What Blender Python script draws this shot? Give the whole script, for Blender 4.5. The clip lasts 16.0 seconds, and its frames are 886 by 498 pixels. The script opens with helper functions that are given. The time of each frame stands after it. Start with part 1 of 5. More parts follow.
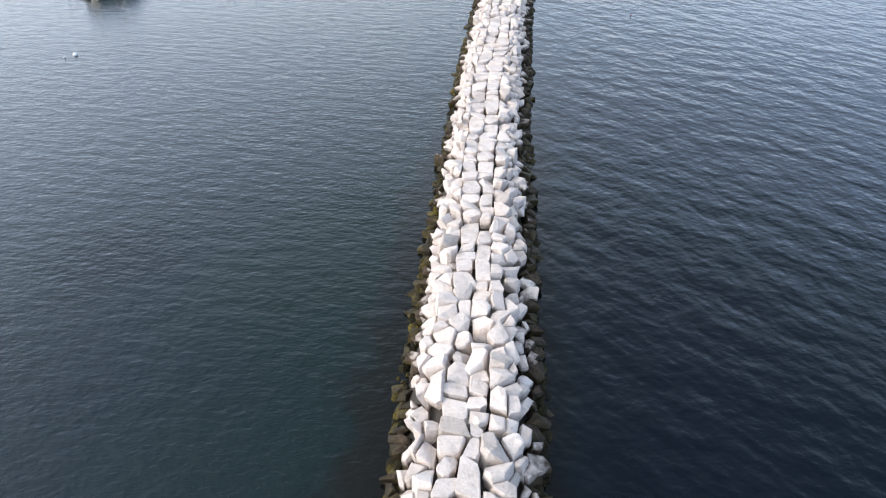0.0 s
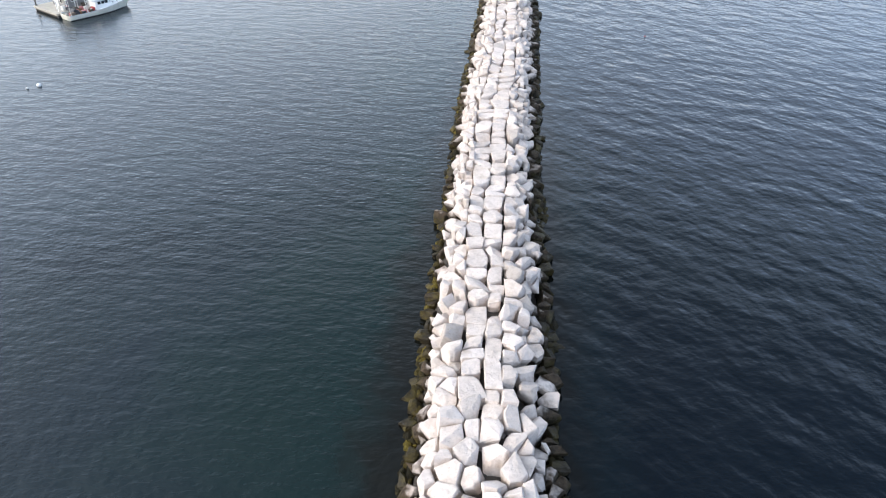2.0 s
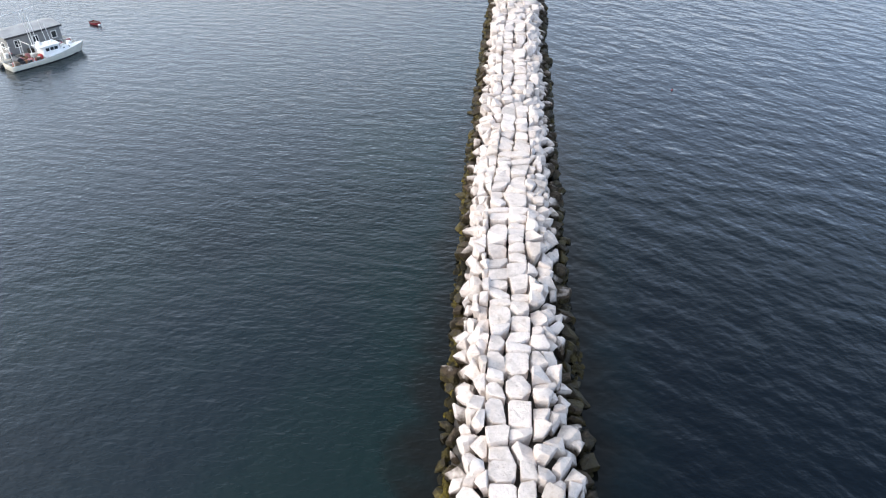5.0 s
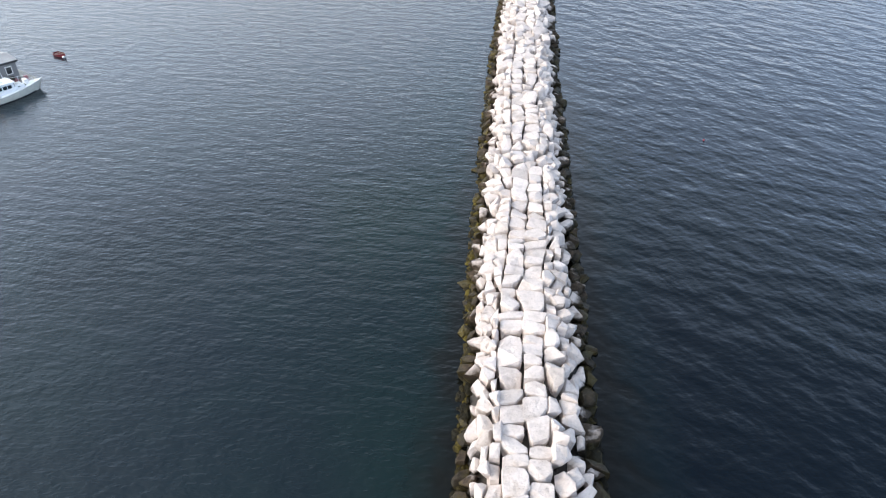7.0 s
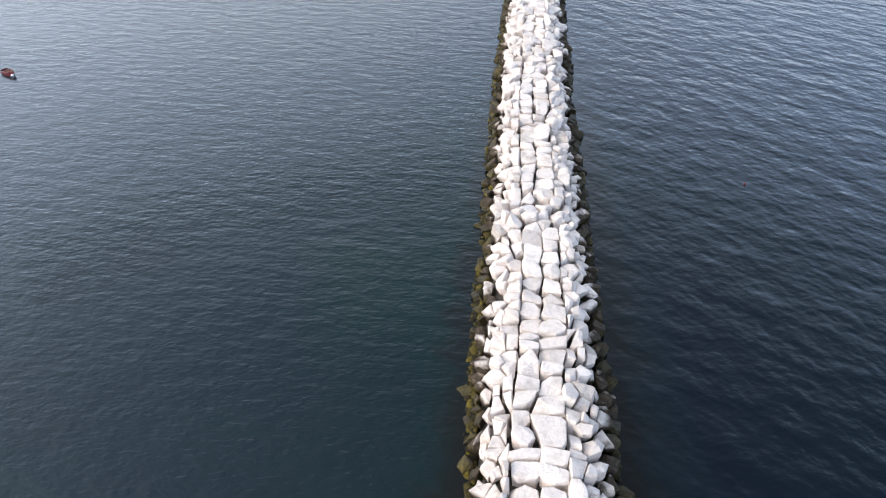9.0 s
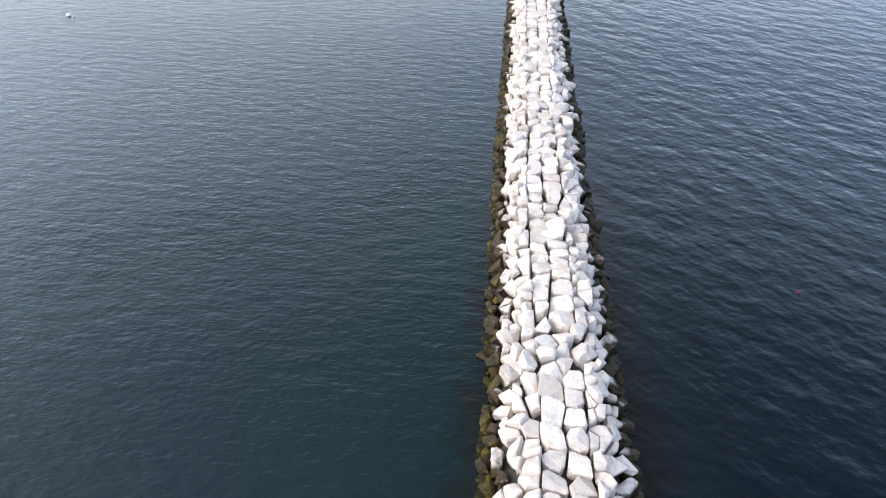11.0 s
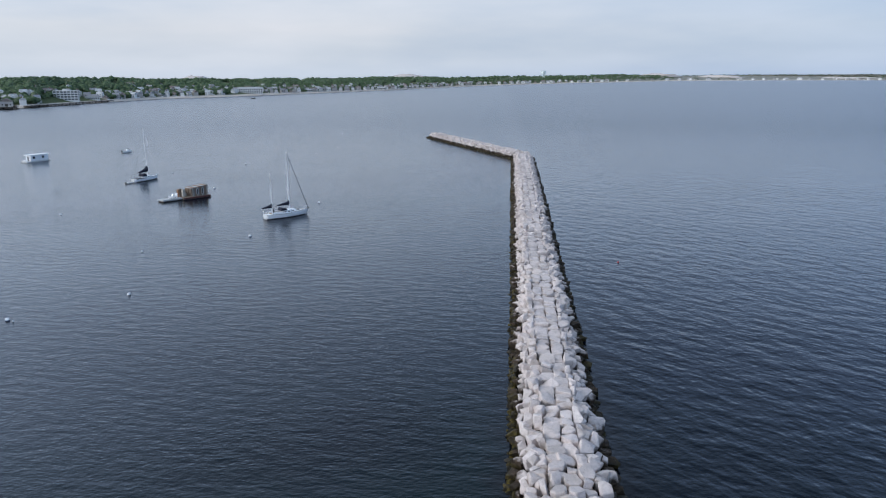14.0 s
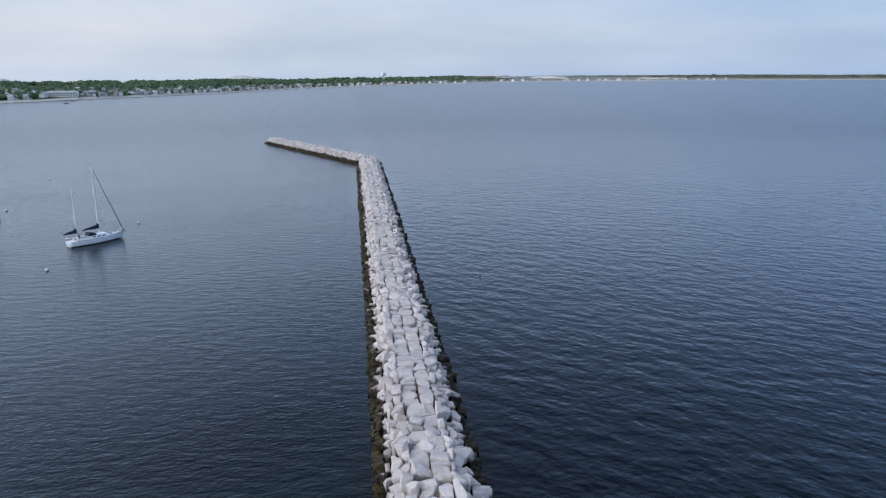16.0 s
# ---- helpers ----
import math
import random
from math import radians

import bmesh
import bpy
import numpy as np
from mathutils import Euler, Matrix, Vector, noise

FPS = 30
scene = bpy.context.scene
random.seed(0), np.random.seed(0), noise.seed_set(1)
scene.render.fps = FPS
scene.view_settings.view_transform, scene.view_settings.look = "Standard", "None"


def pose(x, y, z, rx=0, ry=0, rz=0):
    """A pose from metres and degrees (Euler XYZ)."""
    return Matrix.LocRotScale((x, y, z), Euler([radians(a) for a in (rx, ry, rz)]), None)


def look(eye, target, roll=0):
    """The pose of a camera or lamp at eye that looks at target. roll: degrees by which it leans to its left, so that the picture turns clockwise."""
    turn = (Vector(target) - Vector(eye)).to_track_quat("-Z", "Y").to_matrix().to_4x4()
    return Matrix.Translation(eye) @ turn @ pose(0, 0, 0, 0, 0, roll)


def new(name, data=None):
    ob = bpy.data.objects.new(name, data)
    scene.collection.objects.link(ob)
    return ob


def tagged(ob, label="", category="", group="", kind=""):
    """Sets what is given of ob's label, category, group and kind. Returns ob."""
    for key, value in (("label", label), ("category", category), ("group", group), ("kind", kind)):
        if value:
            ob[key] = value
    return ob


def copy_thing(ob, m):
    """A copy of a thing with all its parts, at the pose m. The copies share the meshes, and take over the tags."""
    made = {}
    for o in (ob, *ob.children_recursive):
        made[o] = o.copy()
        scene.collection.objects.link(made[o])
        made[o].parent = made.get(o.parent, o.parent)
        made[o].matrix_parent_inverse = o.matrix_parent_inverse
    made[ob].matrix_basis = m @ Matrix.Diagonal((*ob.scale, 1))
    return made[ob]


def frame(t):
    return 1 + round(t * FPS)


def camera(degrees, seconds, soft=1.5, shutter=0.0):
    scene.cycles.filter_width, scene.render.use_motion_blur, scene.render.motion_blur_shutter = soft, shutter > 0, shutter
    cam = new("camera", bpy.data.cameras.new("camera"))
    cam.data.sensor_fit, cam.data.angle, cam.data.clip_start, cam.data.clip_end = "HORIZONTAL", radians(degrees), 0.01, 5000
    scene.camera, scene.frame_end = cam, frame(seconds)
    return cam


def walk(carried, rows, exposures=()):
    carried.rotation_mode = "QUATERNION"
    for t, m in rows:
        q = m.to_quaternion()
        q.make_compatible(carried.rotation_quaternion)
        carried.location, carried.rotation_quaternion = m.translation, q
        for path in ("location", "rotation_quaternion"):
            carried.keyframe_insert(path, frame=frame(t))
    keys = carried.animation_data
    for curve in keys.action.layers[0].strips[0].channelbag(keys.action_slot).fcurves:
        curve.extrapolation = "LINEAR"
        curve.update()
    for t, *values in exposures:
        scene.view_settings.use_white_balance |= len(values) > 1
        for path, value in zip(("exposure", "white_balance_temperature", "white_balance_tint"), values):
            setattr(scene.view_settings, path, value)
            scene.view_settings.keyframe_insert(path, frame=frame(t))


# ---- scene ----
# ---- light, exposure and water ----
EXPOSURES = [(0, 0.04, 6950, 10.5), (5.5, 0.1, 6950, 10.5), (8.2, 0.1, 6950, 10.5), (10.5, 0.22, 6900, 10.5), (11.0, 0.16, 6900, 10), (11.5, 0.08, 6850, 10), (12.0, -0.12, 6700, 10), (12.5, -0.6, 6400, 10), (13.0, -0.88, 6250, 10), (13.5, -0.97, 6150, 10), (14.5, -0.98, 6030, 10.5), (16, -1.0, 5920, 10.5)]
SUN_UP, SUN_ROUND, SUN_POWER = 31.0, 246.0, 1.65
GLOW = (3.0, (2.15, 2.35, 2.5))
DECK = 1.0
EAST, WEST = (0.54, 0.68, 0.88), (1.5, 1.5, 1.52)
SKY_STOPS = [(0.0, (1.04, 1.17, 1.36)), (0.018, (1.05, 1.15, 1.31)), (0.033, (0.98, 1.07, 1.23)), (0.06, (1.14, 1.16, 1.25)), (0.1, (1.17, 1.20, 1.29)), (0.15, (2.35, 2.68, 3.15)), (0.22, (1.5, 1.86, 2.38)), (0.34, (1.26, 1.6, 2.12)), (0.42, (1.18, 1.46, 1.88)), (0.52, (0.90, 1.12, 1.42)), (0.65, (0.48, 0.61, 0.79)), (0.8, (0.36, 0.45, 0.58)), (1.0, (0.27, 0.32, 0.40))]
SEA = (0.24, 0.07, 0.10)
LEE = (0.112, 0.05)
WATER_A, WATER_B, WATER_C = (0.0032, 0.0085, 0.0140), (0.0034, 0.0105, 0.0160), (0.0036, 0.0130, 0.0168)
WATER_SEA = (0.0006, 0.0030, 0.0062)
WATER_DIMMED = (0.0004, 0.0022, 0.0085)
cam = camera(65.00, 16.0, soft=1.2)
# seconds, x, y, z, yaw to the left, pitch, roll
PATH = [
    (0, 3.674, 112.165, 31.758, 6.417, -34.876, 0.079),
    (0.5, 3.345, 114.353, 31.745, 6.311, -34.868, 0.076),
    (1, 2.992, 116.697, 31.753, 6.233, -34.847, 0.135),
    (1.5, 2.681, 119.235, 31.790, 6.228, -34.819, 0.043),
    (2, 2.349, 121.979, 31.909, 6.239, -34.835, 0.003),
    (2.5, 2.005, 124.858, 32.127, 6.225, -34.913, -0.031),
    (3, 1.598, 127.823, 32.409, 6.218, -35.049, -0.146),
    (3.2, 1.404, 129.034, 32.540, 6.188, -35.123, -0.128),
    (5.3, -0.832, 140.349, 34.235, 5.265, -35.263, 0.074),
    (5.5, -0.952, 141.672, 34.317, 5.282, -35.283, 0.107),
    (6, -1.217, 145.041, 34.464, 5.383, -35.367, -0.018),
    (6.5, -1.500, 148.321, 34.561, 5.408, -35.366, 0.002),
    (7, -1.782, 151.567, 34.617, 5.419, -35.332, 0.050),
    (7.5, -1.988, 154.864, 34.619, 5.505, -35.302, -0.017),
    (8, -2.120, 158.233, 34.574, 5.647, -35.241, -0.076),
    (8.2, -2.193, 159.581, 34.560, 5.697, -35.226, -0.087),
    (10.3, -3.789, 173.235, 34.664, 4.946, -40.158, 0.009),
    (10.5, -3.902, 174.679, 34.652, 4.910, -39.940, -0.014),
    (11, -4.151, 178.375, 34.615, 4.842, -35.263, 0.106),
    (11.5, -4.354, 182.040, 34.548, 4.914, -28.180, 0.061),
    (12, -4.452, 185.706, 34.423, 5.021, -20.808, 0.035),
    (12.5, -4.668, 189.166, 34.217, 5.026, -14.755, -0.113),
    (13, -4.826, 192.584, 34.054, 5.036, -14.113, -0.078),
    (13.5, -4.954, 196.021, 33.951, 5.045, -14.100, -0.083),
    (14, -5.087, 199.614, 33.881, 4.895, -14.095, -0.104),
    (14.5, -5.200, 203.165, 33.821, 1.546, -14.071, -0.136),
    (15, -5.337, 206.660, 33.740, -0.295, -14.061, -0.205),
    (15.5, -5.295, 210.164, 33.631, -2.668, -14.027, -0.260),
    (16, -5.220, 213.582, 33.519, -7.820, -14.003, -0.273),
]
walk(cam, [(t, pose(x, y, z, 90 + pitch, 0, yaw) @ pose(0, 0, 0, 0, 0, roll)) for t, x, y, z, yaw, pitch, roll in PATH],
     EXPOSURES)

# ---- world and light ----
world = bpy.data.worlds.new("world")
scene.world = world
world.use_nodes = True


def node(tree, kind, **settings):
    n = tree.nodes.new(kind)
    for key, value in settings.items():
        if key == "at":
            continue
        if key in n.inputs.keys():
            n.inputs[key].default_value = value
    return n


def link(tree, a, b):
    tree.links.new(a, b)


def ramp(tree, source, stops):
    n = tree.nodes.new("ShaderNodeValToRGB")
    while len(n.color_ramp.elements) < len(stops):
        n.color_ramp.elements.new(0.5)
    for e, (p, c) in zip(n.color_ramp.elements, stops):
        e.position = p
        e.color = (*c, 1) if len(c) == 3 else c
    link(tree, source, n.inputs[0])
    return n.outputs[0]


def mixed(tree, factor, a, b, blend="MIX"):
    n = tree.nodes.new("ShaderNodeMix")
    n.data_type, n.blend_type = "RGBA", blend
    for value, socket in ((factor, n.inputs[0]), (a, n.inputs[6]), (b, n.inputs[7])):
        if isinstance(value, (int, float)):
            socket.default_value = value
        elif isinstance(value, tuple):
            socket.default_value = (*value, 1)
        else:
            link(tree, value, socket)
    return n.outputs[2]


def maths(tree, op, a, b=0.0, c=0.0, clamp=False):
    n = tree.nodes.new("ShaderNodeMath")
    n.operation, n.use_clamp = op, clamp
    for value, socket in zip((a, b, c), n.inputs):
        if isinstance(value, (int, float)):
            socket.default_value = value
        else:
            link(tree, value, socket)
    return n.outputs[0]


def noise_at(tree, coords, scale, detail=3.0, rough=0.5, stretch=(1, 1, 1), turn=0.0, shift=(0, 0, 0)):
    m = tree.nodes.new("ShaderNodeMapping")
    m.vector_type = "TEXTURE"
    m.inputs["Rotation"].default_value = (0, 0, radians(turn))
    m.inputs["Scale"].default_value = stretch
    m.inputs["Location"].default_value = shift
    link(tree, coords, m.inputs["Vector"])
    n = tree.nodes.new("ShaderNodeTexNoise")
    n.inputs["Scale"].default_value, n.inputs["Detail"].default_value = scale, detail
    n.inputs["Roughness"].default_value = rough
    link(tree, m.outputs[0], n.inputs["Vector"])
    return n.outputs["Fac"]


# a thin high overcast: the clear sky's blue shows faintly through a bright even cloud deck
wt = world.node_tree
wt.nodes.clear()
sky = wt.nodes.new("ShaderNodeTexSky")
sky.sky_type, sky.sun_disc = "NISHITA", False
sky.sun_elevation, sky.sun_rotation = radians(SUN_UP), radians(SUN_ROUND)
tc = wt.nodes.new("ShaderNodeTexCoord")
sep = wt.nodes.new("ShaderNodeSeparateXYZ")
link(wt, tc.outputs["Generated"], sep.inputs[0])
height = maths(wt, "ABSOLUTE", sep.outputs["Z"])
deck = ramp(wt, height, SKY_STOPS)
clouds = noise_at(wt, tc.outputs["Generated"], 2.6, 6, 0.55, (1, 1, 0.2))
cloud_tone = ramp(wt, clouds, [(0.3, (0.82, 0.86, 0.91)), (0.5, (1.0, 0.985, 0.97)), (0.7, (1.14, 1.09, 1.05))])
deck = mixed(wt, 1.0, deck, cloud_tone, "MULTIPLY")
# the cloud thins towards the east and lets more blue through; to the west it is thicker and paler
east = maths(wt, "MULTIPLY_ADD", sep.outputs["X"], 1.0, 0.18, clamp=True)
deck = mixed(wt, east, deck, mixed(wt, 1.0, deck, EAST, "MULTIPLY"))
west = maths(wt, "MULTIPLY", maths(wt, "MULTIPLY", sep.outputs["X"], -1.6, clamp=True), maths(wt, "MULTIPLY_ADD", height, 2.2, -0.12, clamp=True))
deck = mixed(wt, west, deck, mixed(wt, 1.0, deck, WEST, "MULTIPLY"))
# the cloud glows widely round the hidden sun
sun_way = Vector((math.sin(radians(SUN_ROUND)) * math.cos(radians(SUN_UP)),
                  math.cos(radians(SUN_ROUND)) * math.cos(radians(SUN_UP)), math.sin(radians(SUN_UP))))
near_sun = wt.nodes.new("ShaderNodeVectorMath")
near_sun.operation = "DOT_PRODUCT"
link(wt, tc.outputs["Generated"], near_sun.inputs[0])
near_sun.inputs[1].default_value = sun_way
glow = maths(wt, "POWER", maths(wt, "MAXIMUM", near_sun.outputs["Value"], 0.0), GLOW[0])
deck = mixed(wt, glow, deck, GLOW[1], "ADD")
bg_deck = node(wt, "ShaderNodeBackground", Strength=DECK)
link(wt, deck, bg_deck.inputs["Color"])
bg_sky = node(wt, "ShaderNodeBackground", Strength=0.05)
link(wt, sky.outputs[0], bg_sky.inputs["Color"])
both = wt.nodes.new("ShaderNodeAddShader")
link(wt, bg_deck.outputs[0], both.inputs[0])
link(wt, bg_sky.outputs[0], both.inputs[1])
wo = wt.nodes.new("ShaderNodeOutputWorld")
link(wt, both.outputs[0], wo.inputs["Surface"])

sun = new("sun", bpy.data.lights.new("sun", "SUN"))
sun.data.energy, sun.data.angle, sun.data.color = SUN_POWER, radians(16), (1.0, 0.82, 0.62)
sun.matrix_basis = look(sun_way * 100, (0, 0, 0))


# ---- materials ----
def material(name, rough=0.6, metal=0.0, spec=0.5):
    m = bpy.data.materials.new(name)
    m.use_nodes = True
    t = m.node_tree
    b = t.nodes["Principled BSDF"]
    b.inputs["Roughness"].default_value, b.inputs["Metallic"].default_value = rough, metal
    b.inputs["Specular IOR Level"].default_value = spec
    return m, t, b


def place_of(t):
    return t.nodes.new("ShaderNodeNewGeometry").outputs["Position"]


def bump_into(t, b, height, distance, strength=1.0):
    n = t.nodes.new("ShaderNodeBump")
    n.inputs["Strength"].default_value, n.inputs["Distance"].default_value = strength, distance
    link(t, height, n.inputs["Height"])
    link(t, n.outputs[0], b.inputs["Normal"])


def plain(name, colour, rough=0.5, metal=0.0, vary=0.15, grain=3.0, bump=0.004):
    """A painted or natural surface with grain at two scales."""
    m, t, b = material(name, rough, metal)
    oc = t.nodes.new("ShaderNodeTexCoord").outputs["Object"]
    big = noise_at(t, oc, 0.7, 3)
    fine = noise_at(t, oc, grain * 4, 4, 0.6)
    low = tuple(c * (1 - vary) for c in colour)
    high = tuple(min(1, c * (1 + vary)) for c in colour)
    c1 = ramp(t, big, [(0.3, low), (0.7, high)])
    c2 = mixed(t, 0.35, c1, ramp(t, fine, [(0.3, low), (0.7, high)]))
    link(t, c2, b.inputs["Base Color"])
    if bump:
        bump_into(t, b, fine, bump)
    return m


def stone_material(name, each):
    """Bleached granite above, brown where the tide reaches, olive weed at the waterline."""
    m, t, b = material(name, 0.85, 0, 0.3)
    p = place_of(t)
    own = t.nodes.new("ShaderNodeObjectInfo").outputs["Random"] if each else t.nodes.new("ShaderNodeNewGeometry").outputs["Random Per Island"]
    sepz = t.nodes.new("ShaderNodeSeparateXYZ")
    link(t, p, sepz.inputs[0])
    blotch = noise_at(t, p, 0.9, 4, 0.6)
    fine = noise_at(t, p, 3.2, 6, 0.7)
    speck = noise_at(t, p, 22.0, 2, 0.5)
    pale = ramp(t, own, [(0.0, (0.44, 0.383, 0.35)), (0.12, (0.60, 0.523, 0.482)), (0.5, (0.685, 0.602, 0.562)), (0.8, (0.61, 0.53, 0.49)), (1.0, (0.715, 0.633, 0.592))])
    pale = mixed(t, 1.0, pale, ramp(t, blotch, [(0.25, (0.76, 0.745, 0.73)), (0.5, (1, 1, 1)), (0.75, (1.06, 1.05, 1.04))]), "MULTIPLY")
    pale = mixed(t, 1.0, pale, ramp(t, fine, [(0.22, (0.76, 0.755, 0.75)), (0.5, (0.98, 0.98, 0.98)), (0.75, (1.03, 1.03, 1.03))]), "MULTIPLY")
    pits = noise_at(t, p, 7.5, 5, 0.65, (1, 1, 1), 0, (5, 2, 9))
    pale = mixed(t, 1.0, pale, ramp(t, pits, [(0.29, (0.66, 0.65, 0.64)), (0.40, (0.97, 0.97, 0.97)), (0.65, (1.02, 1.02, 1.02))]), "MULTIPLY")
    # rust and lichen stains on some of the blocks
    stain = noise_at(t, p, 0.55, 5, 0.7, (1, 1, 1), 0, (11, 4, 2))
    pale = mixed(t, maths(t, "MULTIPLY", maths(t, "SUBTRACT", stain, 0.57), 4.0, clamp=True), pale, mixed(t, 1.0, pale, (0.66, 0.58, 0.48), "MULTIPLY"))
    # the sheltered side carries yellow-olive weed, the seaward side is wet and nearly black
    seaward = maths(t, "MULTIPLY_ADD", sepz.outputs["X"], 0.5, -0.2, clamp=True)
    streak = ramp(t, fine, [(0.34, (0, 0, 0)), (0.66, (1, 1, 1))])
    brown = mixed(t, streak, (0.011, 0.0075, 0.005), (0.088, 0.061, 0.040))
    brown = mixed(t, seaward, brown, mixed(t, streak, (0.009, 0.0065, 0.0045), (0.078, 0.055, 0.036)))
    tuft = maths(t, "MULTIPLY", maths(t, "SUBTRACT", noise_at(t, p, 0.8, 5, 0.7, (1, 1, 1), 0, (2, 9, 4)), 0.46), 6.0, clamp=True)
    mat = mixed(t, pits, (0.006, 0.0045, 0.002), (0.034, 0.024, 0.011))
    weed = mixed(t, tuft, mat, mixed(t, pits, (0.022, 0.017, 0.003), (0.120, 0.087, 0.013)))
    weed = mixed(t, seaward, weed, mixed(t, tuft, mat, mixed(t, pits, (0.015, 0.012, 0.003), (0.070, 0.052, 0.011))))
    rim = maths(t, "ADD", sepz.outputs["Z"], maths(t, "MULTIPLY", maths(t, "SUBTRACT", blotch, 0.5), 1.3))
    rim = maths(t, "ADD", rim, maths(t, "MULTIPLY", maths(t, "SUBTRACT", own, 0.5), 0.5))
    upper = maths(t, "MULTIPLY", maths(t, "SUBTRACT", rim, 1.1), 2.6, clamp=True)
    lower = maths(t, "MULTIPLY", maths(t, "SUBTRACT", rim, 0.55), 3.0, clamp=True)
    # barnacles and bird lime speckle the upper wet stones
    lime = maths(t, "MULTIPLY", maths(t, "SUBTRACT", noise_at(t, p, 2.6, 5, 0.8, (1, 1, 1), 0, (8, 1, 6)), 0.60), 9.0, clamp=True)
    brown = mixed(t, maths(t, "MULTIPLY", lime, 0.5), brown, (0.30, 0.27, 0.24))
    c = mixed(t, lower, weed, brown)
    c = mixed(t, upper, c, pale)
    link(t, c, b.inputs["Base Color"])
    rr = maths(t, "MULTIPLY_ADD", lower, 0.28, 0.6)
    link(t, rr, b.inputs["Roughness"])
    worn = t.nodes.new("ShaderNodeBevel")
    worn.samples = 4
    worn.inputs["Radius"].default_value = 0.06
    lumps = noise_at(t, p, 1.6, 4, 0.6, (1, 1, 1), 0, (3, 7, 1))
    n = t.nodes.new("ShaderNodeBump")
    n.inputs["Distance"].default_value = 0.16
    link(t, maths(t, "ADD", lumps, maths(t, "MULTIPLY", maths(t, "ADD", fine, maths(t, "MULTIPLY", maths(t, "ADD", speck, pits), 0.4)), 0.38)), n.inputs["Height"])
    link(t, worn.outputs[0], n.inputs["Normal"])
    link(t, n.outputs[0], b.inputs["Normal"])
    return m


STONE = stone_material("granite_stone", True)
STONE_JOINED = stone_material("granite_stones", False)


def water_material():
    m, t, b = material("sea_water", 0.06, 0, 0.5)
    b.inputs["IOR"].default_value = 1.333
    p = place_of(t)
    s = t.nodes.new("ShaderNodeSeparateXYZ")
    link(t, p, s.inputs[0])
    side = maths(t, "MULTIPLY_ADD", s.outputs["X"], 0.06, 0.35, clamp=True)
    # seaward: crossing wind waves a few metres long; lee side: short ripples
    sea1 = noise_at(t, p, 1.0, 2.5, 0.48, (3.5, 2.3, 1), -40)
    sea2 = noise_at(t, p, 1.0, 3, 0.55, (0.95, 0.85, 1), 30)
    lee1 = noise_at(t, p, 1.0, 3, 0.55, (2.8, 1.3, 1), -6)
    lee2 = noise_at(t, p, 1.0, 3, 0.55, (0.75, 0.42, 1), 12)
    swell = noise_at(t, p, 1.0, 1.5, 0.4, (22, 9, 1), -30)
    puffs = noise_at(t, p, 0.018, 4, 0.6, (1.0, 0.5, 1), 10)
    sea = maths(t, "ADD", maths(t, "MULTIPLY", sea1, SEA[0]), maths(t, "MULTIPLY", sea2, SEA[1]))
    sea = maths(t, "ADD", sea, maths(t, "MULTIPLY", swell, SEA[2]))
    lee = maths(t, "ADD", maths(t, "MULTIPLY", lee1, LEE[0]), maths(t, "MULTIPLY", lee2, LEE[1]))
    blend = t.nodes.new("ShaderNodeMix")
    link(t, side, blend.inputs[0])
    link(t, lee, blend.inputs[2])
    link(t, sea, blend.inputs[3])
    gust = maths(t, "MULTIPLY_ADD", puffs, 0.7, 0.65)
    # farther out the wind has broken the surface up
    reach = t.nodes.new("ShaderNodeVectorMath")
    reach.operation = "DISTANCE"
    link(t, p, reach.inputs[0])
    reach.inputs[1].default_value = (0, 190, 0)
    far = t.nodes.new("ShaderNodeMapRange")
    far.interpolation_type = "SMOOTHSTEP"
    link(t, reach.outputs["Value"], far.inputs[0])
    far.inputs[1].default_value, far.inputs[2].default_value = 60, 550
    far.inputs[3].default_value, far.inputs[4].default_value = 0.06, 0.26
    link(t, far.outputs[0], b.inputs["Roughness"])
    ease = t.nodes.new("ShaderNodeMapRange")
    ease.interpolation_type = "SMOOTHSTEP"
    link(t, reach.outputs["Value"], ease.inputs[0])
    ease.inputs[1].default_value, ease.inputs[2].default_value = 60, 500
    ease.inputs[3].default_value, ease.inputs[4].default_value = 1.0, 1.12
    bump_into(t, b, maths(t, "MULTIPLY", maths(t, "MULTIPLY", blend.outputs[0], gust), ease.outputs[0]), 1.0)
    murk = noise_at(t, p, 0.045, 4, 0.6)
    c = ramp(t, murk, [(0.3, WATER_A), (0.5, WATER_B), (0.72, WATER_C)])
    c = mixed(t, side, c, WATER_SEA)
    # a shallow weedy foot shows along the wall, greener on the lee side
    foot = t.nodes.new("ShaderNodeMapRange")
    foot.interpolation_type = "SMOOTHSTEP"
    link(t, maths(t, "ADD", s.outputs["X"], maths(t, "MULTIPLY", maths(t, "SUBTRACT", murk, 0.5), 26)), foot.inputs[0])
    foot.inputs[1].default_value, foot.inputs[2].default_value = -24, -5
    shallow = maths(t, "MULTIPLY", foot.outputs[0], maths(t, "SUBTRACT", 1.0, side))
    c = mixed(t, maths(t, "MULTIPLY", shallow, 0.75), c, (0.0022, 0.0125, 0.0115))
    close = t.nodes.new("ShaderNodeMapRange")
    close.interpolation_type = "SMOOTHSTEP"
    link(t, maths(t, "ADD", maths(t, "ABSOLUTE", maths(t, "SUBTRACT", s.outputs["X"], 0.9)), maths(t, "MULTIPLY", maths(t, "SUBTRACT", sea1, 0.5), 5)), close.inputs[0])
    close.inputs[1].default_value, close.inputs[2].default_value = 4.5, 8.0
